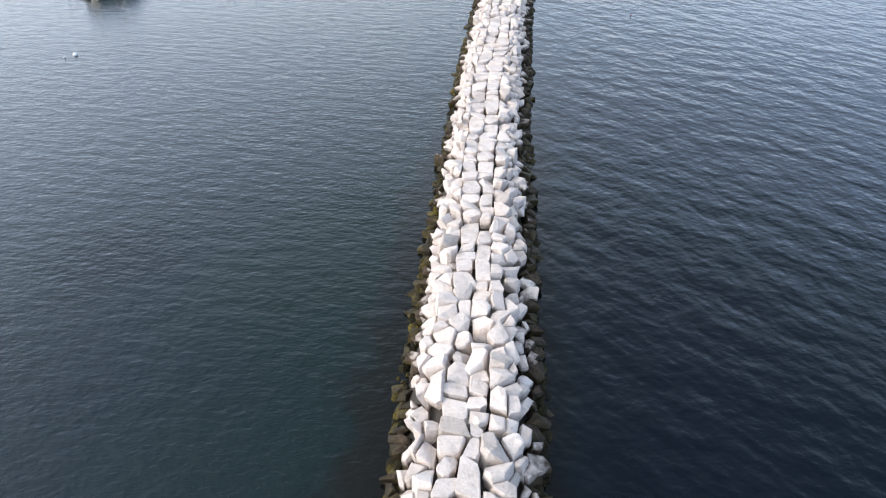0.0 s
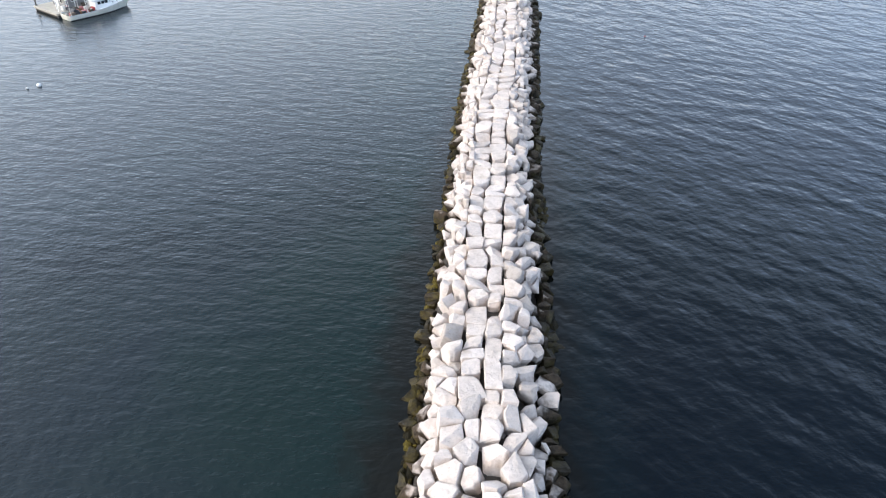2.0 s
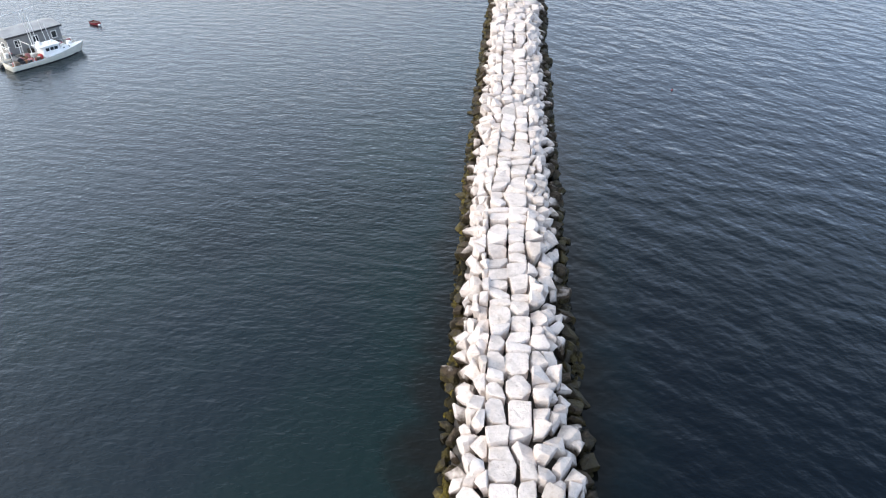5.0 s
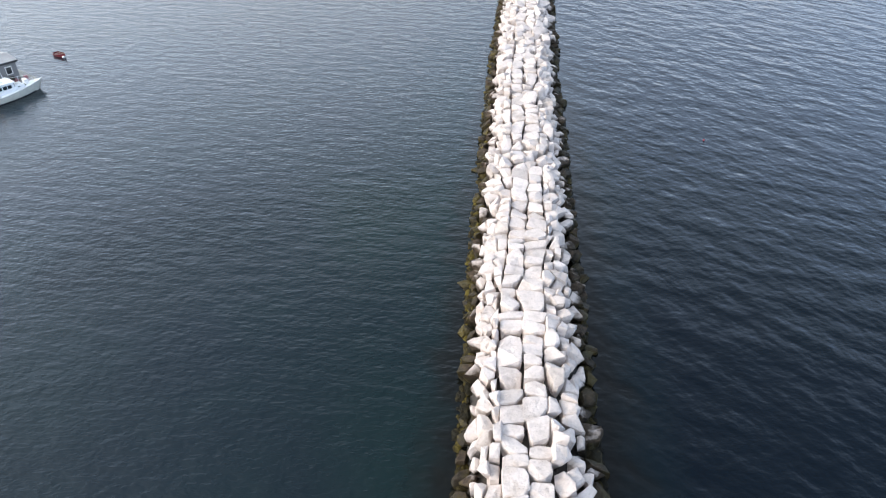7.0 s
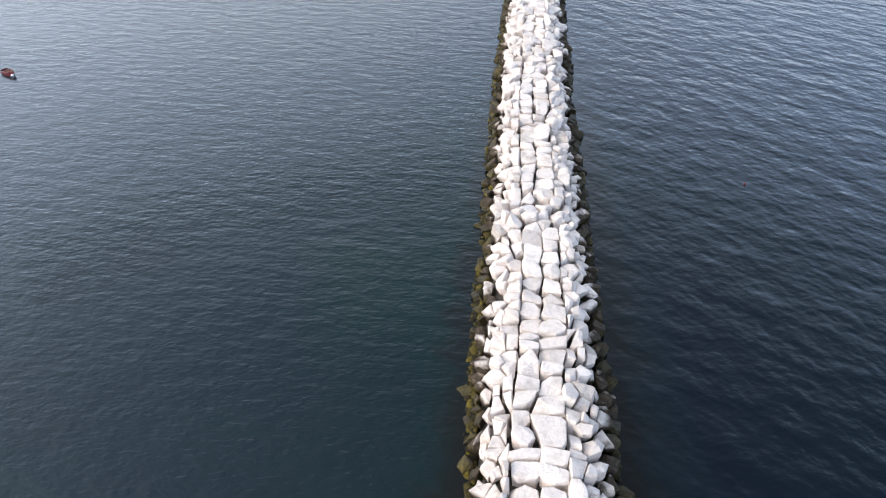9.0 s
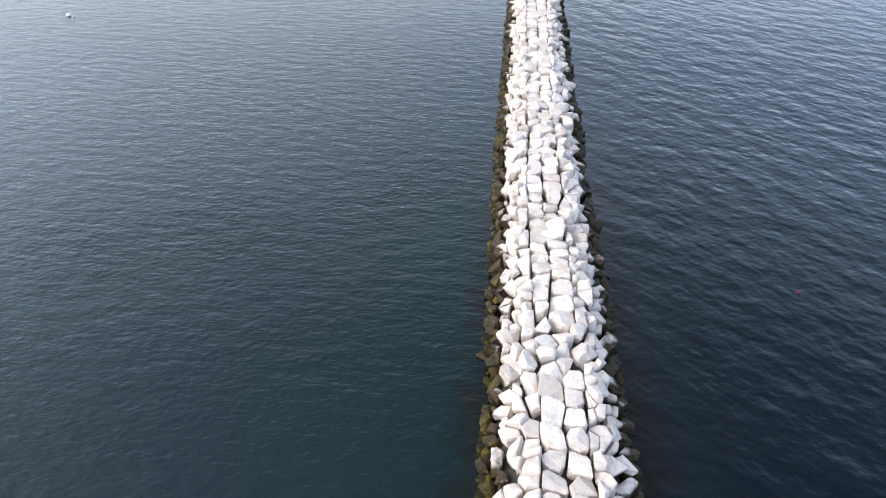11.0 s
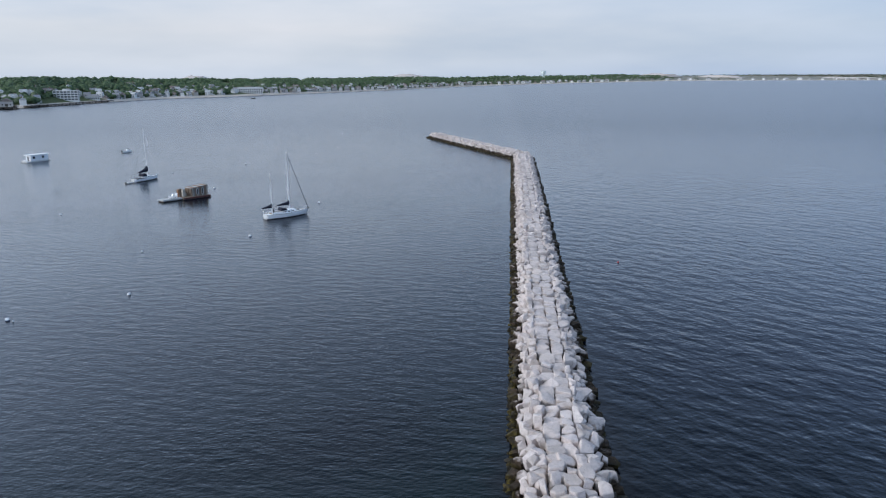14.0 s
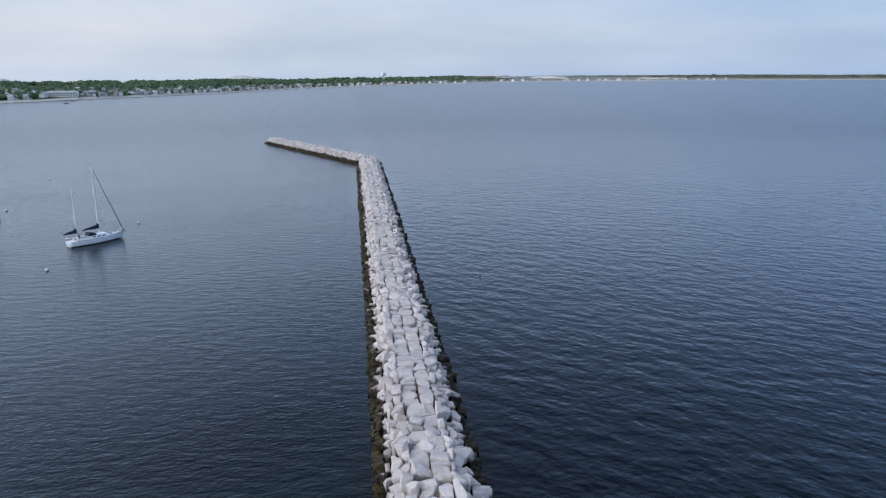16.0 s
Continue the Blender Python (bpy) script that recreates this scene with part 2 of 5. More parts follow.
    close.inputs[3].default_value, close.inputs[4].default_value = 0.85, 0.0
    c = mixed(t, close.outputs[0], c, (0.0045, 0.0036, 0.0022))
    # farther on, darker bluer colour and weaker specular stand in for lower exposure
    deep = t.nodes.new("ShaderNodeMapRange")
    deep.interpolation_type = "SMOOTHSTEP"
    link(t, s.outputs["Y"], deep.inputs[0])
    deep.inputs[1].default_value, deep.inputs[2].default_value = 222, 285
    depth = maths(t, "MULTIPLY", deep.outputs[0], maths(t, "MULTIPLY_ADD", side, 0.2, 0.8))
    c = mixed(t, depth, c, WATER_DIMMED)
    link(t, c, b.inputs["Base Color"])
    link(t, maths(t, "MULTIPLY_ADD", depth, -0.27, 0.5), b.inputs["Specular IOR Level"])
    return m


WATER = water_material()
WHITE = plain("white_gelcoat", (0.86, 0.86, 0.85), 0.3, 0, 0.06, 2, 0)
GREY_WHITE = plain("weathered_white_paint", (0.62, 0.61, 0.58), 0.6, 0, 0.15)
NAVY = plain("navy_canvas", (0.012, 0.016, 0.032), 0.8)
DARK = plain("dark_fittings", (0.03, 0.03, 0.033), 0.5)
GLASS = plain("window_glass", (0.02, 0.025, 0.03), 0.08, 0, 0.1, 2, 0)
ALLOY = plain("mast_alloy", (0.82, 0.82, 0.82), 0.4, 0.0, 0.05, 2, 0)
BOTTOM = plain("bottom_paint", (0.035, 0.03, 0.03), 0.7)
PLANKS = plain("weathered_planks", (0.40, 0.37, 0.32), 0.8, 0, 0.25, 2)
TEAK = plain("teak_deck", (0.30, 0.24, 0.17), 0.7)
RED = plain("red_paint", (0.14, 0.004, 0.014), 0.45)
ORANGE = plain("orange_float", (0.42, 0.03, 0.03), 0.45)
BROWN_WOOD = plain("brown_boards", (0.20, 0.145, 0.105), 0.8, 0, 0.3, 2)
DARK_WOOD = plain("wet_timber", (0.055, 0.045, 0.035), 0.8, 0, 0.3)
SHINGLE = plain("grey_shingle", (0.45, 0.42, 0.385), 0.85, 0, 0.22, 2)
SHINGLE_DARK = plain("dark_grey_shingle", (0.22, 0.215, 0.21), 0.85, 0, 0.22, 2)
ROOF_GREY = plain("grey_roofing", (0.31, 0.31, 0.315), 0.9, 0, 0.25, 2)
ROOF_LIGHT = plain("light_roofing", (0.5, 0.5, 0.49), 0.85, 0, 0.2, 2)
ROOF_BROWN = plain("brown_roofing", (0.22, 0.18, 0.16), 0.9, 0, 0.25, 2)
CLAPBOARD = plain("white_clapboard", (0.77, 0.745, 0.70), 0.7, 0, 0.08, 2)
TAN = plain("tan_siding", (0.45, 0.38, 0.30), 0.75, 0, 0.12, 2)
BRICK = plain("brick_red", (0.24, 0.11, 0.08), 0.85, 0, 0.2, 2)
TANK = plain("tank_paint", (0.74, 0.79, 0.76), 0.6, 0, 0.06, 2)
# near-black tone stands in for the shade down between the blocks
GAP_SHADE = plain("gap_shade_rubble", (0.05, 0.042, 0.036), 0.9, 0, 0.4, 2)
DOCK_GREY = plain("grey_dock_boards", (0.42, 0.42, 0.41), 0.8, 0, 0.2, 2)
STAINED_WHITE = plain("stained_white_paint", (0.74, 0.70, 0.60), 0.5, 0, 0.16, 0.8)
PINK = plain("faded_pink_plastic", (0.42, 0.17, 0.17), 0.6)
RAFT_RED = plain("faded_red_boards", (0.10, 0.035, 0.03), 0.8, 0, 0.3, 2)
RUST_WOOD = plain("orange_brown_boards", (0.26, 0.13, 0.065), 0.8, 0, 0.3, 2)
BUOY_WHITE = plain("buoy_white", (0.80, 0.80, 0.80), 0.45, 0, 0.08)
BUOY_BLUE = plain("buoy_blue_band", (0.06, 0.12, 0.30), 0.45)


def land_material():
    m, t, b = material("shore_land", 0.95, 0, 0.2)
    p = place_of(t)
    s = t.nodes.new("ShaderNodeSeparateXYZ")
    link(t, p, s.inputs[0])
    blotch = noise_at(t, p, 0.02, 5, 0.6)
    fine = noise_at(t, p, 0.25, 4, 0.6)
    sand = mixed(t, fine, (0.52, 0.45, 0.38), (0.68, 0.61, 0.53))
    scrub = mixed(t, fine, (0.055, 0.078, 0.034), (0.115, 0.135, 0.06))
    # past the wooded hills the shore is dry dune grass
    dry = maths(t, "MULTIPLY", maths(t, "SUBTRACT", s.outputs["X"], 250.0), 0.003, clamp=True)
    scrub = mixed(t, dry, scrub, mixed(t, blotch, (0.17, 0.18, 0.14), (0.34, 0.31, 0.26)))
    rise = maths(t, "ADD", s.outputs["Z"], maths(t, "MULTIPLY", maths(t, "SUBTRACT", blotch, 0.5), 3.0))
    beach = maths(t, "MULTIPLY", maths(t, "SUBTRACT", rise, 2.2), 1.2, clamp=True)
    link(t, mixed(t, beach, sand, scrub), b.inputs["Base Color"])
    bump_into(t, b, fine, 0.4)
    return m


LAND = land_material()
DUNE = plain("dune_sand", (0.62, 0.55, 0.50), 0.95, 0, 0.22, 0.05, 0)


def foliage_material():
    m, t, b = material("far_foliage", 0.8, 0, 0.2)
    own = t.nodes.new("ShaderNodeNewGeometry").outputs["Random Per Island"]
    p = place_of(t)
    fine = noise_at(t, p, 0.5, 5, 0.65)
    c = ramp(t, own, [(0.0, (0.058, 0.088, 0.042)), (0.4, (0.078, 0.118, 0.054)), (0.75, (0.098, 0.142, 0.066)), (1.0, (0.12, 0.15, 0.085))])
    c = mixed(t, 1.0, c, ramp(t, fine, [(0.3, (0.72, 0.72, 0.75)), (0.6, (1.1, 1.1, 1.08))]), "MULTIPLY")
    link(t, c, b.inputs["Base Color"])
    bump_into(t, b, fine, 0.8)
    return m


FOLIAGE = foliage_material()


def weed_material():
    m, t, b = material("rockweed", 0.75, 0, 0.2)
    p = place_of(t)
    own = t.nodes.new("ShaderNodeNewGeometry").outputs["Random Per Island"]
    c = ramp(t, own, [(0.0, (0.012, 0.010, 0.004)), (0.5, (0.030, 0.022, 0.006)), (0.8, (0.085, 0.063, 0.011)), (1.0, (0.14, 0.105, 0.017))])
    s = t.nodes.new("ShaderNodeSeparateXYZ")
    link(t, p, s.inputs[0])
    seaward = maths(t, "MULTIPLY_ADD", s.outputs["X"], 0.5, -0.2, clamp=True)
    c = mixed(t, seaward, c, mixed(t, own, (0.008, 0.007, 0.004), (0.052, 0.040, 0.012)))
    strands = noise_at(t, p, 9.0, 5, 0.75)
    c = mixed(t, 1.0, c, ramp(t, strands, [(0.35, (0.3, 0.3, 0.3)), (0.65, (1.3, 1.3, 1.2))]), "MULTIPLY")
    link(t, c, b.inputs["Base Color"])
    bump_into(t, b, strands, 0.12)
    return m


WEED = weed_material()


# ---- mesh helpers ----
def mesh_from(bm, name, mat, smooth=False):
    me = bpy.data.meshes.new(name)
    bm.normal_update()
    bm.to_mesh(me)
    bm.free()
    me.materials.append(mat)
    if smooth:
        me.polygons.foreach_set("use_smooth", [True] * len(me.polygons))
    return me


def part(name, bm, mat, parent=None, label="", smooth=False):
    ob = new(name, mesh_from(bm, name, mat, smooth))
    ob.parent = parent
    if label:
        tagged(ob, label)
    return ob


def thing(name, m, label, category, group="", kind=""):
    ob = new(name)
    ob.matrix_basis = m
    return tagged(ob, label, category, group, kind)


def add_box(bm, x0, x1, y0, y1, z0, z1, bevel=0.0, taper=0.0):
    g = bmesh.ops.create_cube(bm, size=1)["verts"]
    for v in g:
        k = 1 - taper if v.co.z > 0 else 1
        v.co = Vector(((x0 + x1) / 2 + v.co.x * (x1 - x0) * k, (y0 + y1) / 2 + v.co.y * (y1 - y0) * k, (z0 + z1) / 2 + v.co.z * (z1 - z0)))
    if bevel:
        es = list({e for v in g for e in v.link_edges})
        bmesh.ops.bevel(bm, geom=es, offset=bevel, segments=1, affect="EDGES")
    return bm


def box(x0, x1, y0, y1, z0, z1, bevel=0.0, taper=0.0):
    return add_box(bmesh.new(), x0, x1, y0, y1, z0, z1, bevel, taper)


def add_rod(bm, a, b, r0, r1=None, n=8):
    a, b = Vector(a), Vector(b)
    r1 = r0 if r1 is None else r1
    m = Matrix.Translation((a + b) / 2) @ (b - a).to_track_quat("Z", "Y").to_matrix().to_4x4()
    bmesh.ops.create_cone(bm, cap_ends=True, segments=n, radius1=r0, radius2=r1, depth=(b - a).length, matrix=m)
    return bm


def rod(a, b, r0, r1=None, n=8):
    return add_rod(bmesh.new(), a, b, r0, r1, n)


def ball(r, squash=1.0, at=(0, 0, 0), u=14, v=9):
    bm = bmesh.new()
    bmesh.ops.create_uvsphere(bm, u_segments=u, v_segments=v, radius=r, matrix=Matrix.Translation(at) @ Matrix.Diagonal((1, 1, squash, 1)))
    return bm


def prism(outline, x0, x1):
    """A solid from an outline in y and z, along x."""
    bm = bmesh.new()
    a = [bm.verts.new((x0, y, z)) for y, z in outline]
    b = [bm.verts.new((x1, y, z)) for y, z in outline]
    bm.faces.new(a)
    bm.faces.new(b[::-1])
    for i in range(len(a)):
        j = (i + 1) % len(a)
        bm.faces.new((a[j], a[i], b[i], b[j]))
    bmesh.ops.recalc_face_normals(bm, faces=bm.faces[:])
    return bm


# ---- sea ----
def make_sea():
    bm = bmesh.new()
    rings = [0, 40, 90, 160, 260, 420, 700, 1200, 2000, 3200, 4780]
    n = 96
    centre = bm.verts.new((0, 200, 0))
    last = None
    for r in rings[1:]:
        ring = [bm.verts.new((r * math.cos(2 * math.pi * i / n), 200 + r * math.sin(2 * math.pi * i / n), 0)) for i in range(n)]
        for i in range(n):
            j = (i + 1) % n
            if last is None:
                bm.faces.new((centre, ring[i], ring[j]))
            else:
                bm.faces.new((last[i], ring[i], ring[j], last[j]))
        last = ring
    ob = new("water", mesh_from(bm, "water", WATER, True))
    tagged(ob, "dark blue-green harbour water ruffled by wind ripples", "water", kind="structure")


make_sea()

# ---- breakwater: its line, then core, stones and weed ----
LINE = [(40, 4.3), (90, 3.3), (134, 2.2), (155, 1.35), (175, 0.8), (190, 0.5), (240, 0.4), (262, 0.6), (303, 1.3), (346, 1.75), (413, 2.5), (489, 3.3)]
ARM_A, ARM_B = Vector((3.0, 488.5, 0)), Vector((-41.8, 583.0, 0))


def line_x(y):
    return float(np.interp(y, [p[0] for p in LINE], [p[1] for p in LINE]))


def on_main(s, o):
    """A place and heading on the main wall: s metres along, o metres to the seaward side."""
    d = math.atan2(line_x(s + 2) - line_x(s - 2), 4)
    return Vector((line_x(s) + o * math.cos(d), s - o * math.sin(d), 0)), -d


def on_arm(s, o):
    w = (ARM_B - ARM_A).normalized()
    return ARM_A + w * s + Vector((w.y, -w.x, 0)) * o, math.atan2(-w.x, w.y)


MAIN_FROM, MAIN_TO, ARM_LEN = 60.0, 490.5, (ARM_B - ARM_A).length


def drawn_in(s, side, o, way):
    """How much narrower the foot of the slope is here, o metres off the middle."""
    k = max(0.0, min(1.0, (o - 2.95) / 1.8))
    if side > 0:
        return 0.2 * k
    return 0.0 if way else k * float(np.interp(s, [182, 196, 280, 330], [0.85, 0.45, 0.4, 0.3]))


def surface(o):
    """The height of the stones' tops, o metres off the middle."""
    a = abs(o)
    return float(np.interp(a, [0, 1.9, 2.6, 3.4, 4.1, 4.9, 5.6], [2.85, 2.8, 2.45, 1.75, 0.85, 0.05, -0.6]))


def sag(s, o):
    """How much lower the seaward slope has slumped on one stretch."""
    return float(np.interp(s, [167, 171, 180, 184], [0, 0.5, 0.5, 0])) * float(np.interp(o, [2.0, 3.0], [0, 1]))


breakwater = thing("breakwater", Matrix.Identity(4), "long breakwater of pale granite blocks standing in the sea", "breakwater", kind="structure")


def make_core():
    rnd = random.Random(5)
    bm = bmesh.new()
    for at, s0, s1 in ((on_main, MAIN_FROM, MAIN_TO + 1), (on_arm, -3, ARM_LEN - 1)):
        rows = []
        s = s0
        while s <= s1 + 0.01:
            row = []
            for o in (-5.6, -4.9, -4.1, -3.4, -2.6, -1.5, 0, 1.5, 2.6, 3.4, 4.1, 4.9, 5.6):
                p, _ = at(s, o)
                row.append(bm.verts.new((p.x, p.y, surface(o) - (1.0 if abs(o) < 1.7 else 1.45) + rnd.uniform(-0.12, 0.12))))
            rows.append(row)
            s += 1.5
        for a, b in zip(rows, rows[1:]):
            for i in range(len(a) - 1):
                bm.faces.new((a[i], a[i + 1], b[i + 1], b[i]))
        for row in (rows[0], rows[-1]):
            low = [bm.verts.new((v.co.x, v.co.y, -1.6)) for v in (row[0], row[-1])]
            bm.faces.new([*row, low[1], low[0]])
    # the core's dark colour carries the shade of the gaps above it
    part("rubble_core", bm, GAP_SHADE, breakwater, "rubble between the blocks, coloured dark as gap shade")


make_core()


def degrees_of(x):
    return x * 180 / math.pi


def clipped(poly, px, py, nx, ny):
    """The part of a polygon on the near side of a line through (px, py) with the outward normal (nx, ny)."""
    out = []
    d = [(x - px) * nx + (y - py) * ny for x, y in poly]
    for i in range(len(poly)):
        j = (i + 1) % len(poly)
        if d[i] <= 0:
            out.append(poly[i])
        if (d[i] < 0 < d[j]) or (d[j] < 0 < d[i]):
            k = d[i] / (d[i] - d[j])
            out.append((poly[i][0] + (poly[j][0] - poly[i][0]) * k, poly[i][1] + (poly[j][1] - poly[i][1]) * k))
    return out


def tidy(poly, least):
    """The polygon without its shortest edges."""
    out = []
    for p in poly:
        if not out or math.hypot(p[0] - out[-1][0], p[1] - out[-1][1]) > least:
            out.append(p)
    if len(out) > 1 and math.hypot(out[0][0] - out[-1][0], out[0][1] - out[-1][1]) < least:
        out.pop()
    return out


def block(rnd, poly, gap, deep, edge, crown, facet, chop, rough=1.0):
    """A quarried stone on a plan outline: vertices and faces, its middle at the origin and its top near z = 0."""
    n = len(poly)
    cx, cy = sum(p[0] for p in poly) / n, sum(p[1] for p in poly) / n
    flat = [(x - cx, y - cy) for x, y in poly]
    r = sum(math.hypot(*p) for p in flat) / n
    vs, fs = [], []
    lean = (rnd.uniform(-facet, facet), rnd.uniform(-facet, facet))
    # one or two broken faces slope away from the top
    breaks = []
    for _ in range(2):
        if rnd.random() < chop:
            a = rnd.uniform(0, 2 * math.pi)
            breaks.append((math.cos(a), math.sin(a), r * rnd.uniform(0.0, 0.5), rnd.uniform(0.25, 0.8)))

    def top_at(x, y):
        z = lean[0] * x + lean[1] * y
        for bx, by, c, k in breaks:
            z -= max(0.0, x * bx + y * by - c) * k
        return z

    def ring(inset, z, jit):
        for x, y in flat:
            f = max(0.3, 1 - (gap + inset * rnd.uniform(0.6, 1.4)) / max(math.hypot(x, y), 0.2))
            u, v = x * f, y * f
            vs.append((u + rnd.uniform(-jit, jit), v + rnd.uniform(-jit, jit), z + top_at(u, v) + rnd.uniform(-jit, jit) * 0.6))

    ring(0.12, -deep, 0.06 * rough)
    ring(0.0, -edge * rnd.uniform(2.0, 4.5), 0.04 * rough)
    ring(edge * 0.35, -edge * 0.5, 0.02 * rough)
    ring(edge * 1.3, 0.0, (0.02 + facet * 0.05) * rough)
    for a in range(3):
        for i in range(n):
            j = (i + 1) % n
            fs.append((a * n + i, a * n + j, (a + 1) * n + j, (a + 1) * n + i))
    u, v = rnd.uniform(-0.3, 0.3) * r, rnd.uniform(-0.3, 0.3) * r
    vs.append((u, v, top_at(u, v) + crown * r * rnd.uniform(-0.2, 1.0)))
    for i in range(n):
        fs.append((3 * n + i, 3 * n + (i + 1) % n, 4 * n))
    return vs, fs, (cx, cy)


def knocked(rnd, quad):
    """The outline with one or two of its corners broken off."""
    out = []
    for i, p in enumerate(quad):
        if rnd.random() < 0.8:
            a, b = quad[i - 1], quad[(i + 1) % len(quad)]
            wide = rnd.choice((0.1, 0.13, 0.2, 0.4))
            k, j = wide * rnd.uniform(0.7, 1.1), wide * rnd.uniform(0.7, 1.1)
            out += [(p[0] + (a[0] - p[0]) * k, p[1] + (a[1] - p[1]) * k), (p[0] + (b[0] - p[0]) * j, p[1] + (b[1] - p[1]) * j)]
        else:
            out.append(p)
    return out


def bend_distance(p):
    """Metres from the middle line of the whole wall."""
    best = 99.0
    if p.y <= 488.5:
        best = abs(p.x - line_x(p.y))
    else:
        best = math.hypot(p.x - 3.2, p.y - 488.5)
    w = ARM_B - ARM_A
    k = max(0.0, min(1.0, (p - ARM_A).dot(w) / w.length_squared))
    return min(best, (p - (ARM_A + w * k)).length)


# courses of the two crown rows, metres along the wall; wide spaces are stretches of tumbled stone
LEFT_COURSES = (132.7, 133.9, 135.3, 136.5, 137.7, 139.2, 140.2, 142.1, 149.1, 151.0, 152.4, 154.4, 155.5, 157.9, 159.1, 160.4, 161.6, 163.0, 164.2, 165.6,
                167.7, 169.9, 171.6, 173.2, 174.2, 176.0, 176.9, 179.1, 180.7, 182.2, 183.9, 185.7, 187.2, 188.5, 190.8, 193.3, 194.5, 196.8, 198.6, 200.0,
                201.5, 203.0, 204.4, 206.1, 208.2, 210.2, 216.1, 217.4, 219.3, 221.0, 222.2, 223.6)
RIGHT_COURSES = (132.8, 135.0, 136.5, 138.4, 139.4, 140.6, 141.8, 148.9, 150.0, 152.3, 154.5, 157.7, 159.9, 163.0, 164.6, 165.4, 167.6, 169.7, 171.7, 173.7,
                 175.3, 177.8, 179.6, 181.5, 182.7, 184.9, 186.0, 188.1, 189.3, 191.6, 193.1, 194.8, 195.8, 197.3, 198.3, 199.8, 201.3, 202.9, 204.3, 206.1,
                 207.6, 209.1, 210.7, 216.2, 218.3, 220.4, 221.2, 223.0)
SPLIT = ((128, 0), (134, -0.1), (141, 0.1), (153, 0), (161, 0.2), (165, -0.35), (171, -0.65), (174, -0.08), (180, -0.34), (187, -0.25), (191, -0.6), (194, -0.25),
         (197, -0.1), (202, 0.15), (205, 0.35), (209, 0.25), (213, -0.16), (217, -0.37), (221, 0.04), (228, 0))
LEFT_EDGE = ((128, 1.5), (136, 1.41), (153, 1.34), (156, 1.14), (162, 1.55), (168, 1.79), (174, 1.57), (180, 1.75), (183, 1.95), (190, 1.91), (194, 1.68), (197, 1.45),
             (204, 1.24), (208, 1.2), (216, 1.4), (228, 1.55))
RIGHT_EDGE = ((128, 1.4), (136, 0.8), (138, 1.22), (153, 1.1), (162, 1.13), (168, 1.0), (174, 1.24), (183, 1.1), (185, 1.04), (190, 1.45), (194, 1.2), (197, 1.6),
              (200, 1.85), (204, 1.54), (208, 1.62), (216, 1.5), (228, 1.5))


def along(table, s):
    return float(np.interp(s, [p[0] for p in table], [p[1] for p in table]))


def edge_of(s, side, way):
    loose = 1.0 if way or s < 128 or s > 228 else 0.15
    base = 1.52 if way else along(RIGHT_EDGE if side > 0 else LEFT_EDGE, s)
    return base + loose * (0.40 * noise.noise(Vector((s * 0.16, side * 4.0, way))) + 0.16 * noise.noise(Vector((s * 0.7, side * 9.0, way))))


def split_of(s, way):
    loose = 1.0 if way or s < 128 or s > 228 else 0.2
    return (0.0 if way else along(SPLIT, s)) + loose * (0.42 * noise.noise(Vector((s * 0.045, 8.0, way)))) + 0.5 * noise.noise(Vector((s * 0.42, 3.0, way)))


def courses_of(rnd, side, s0, s1, way):
    """The joints of one crown row from end to end."""
    known = () if way else (RIGHT_COURSES if side > 0 else LEFT_COURSES)
    out, s = [], s0 + rnd.uniform(0, 1)
    while s < s1:
        if known and known[0] - 0.6 < s < known[-1]:
            out.extend(known)
            s = known[-1]
        else:
            out.append(s)
        s += rnd.choice((0.95, 1.2, 1.4, 1.5, 1.7, 1.9, 2.2)) * rnd.uniform(0.92, 1.1)
        if rnd.random() < 0.07 and not (known and s < known[-1]):
            s += rnd.uniform(4, 7)
    return out


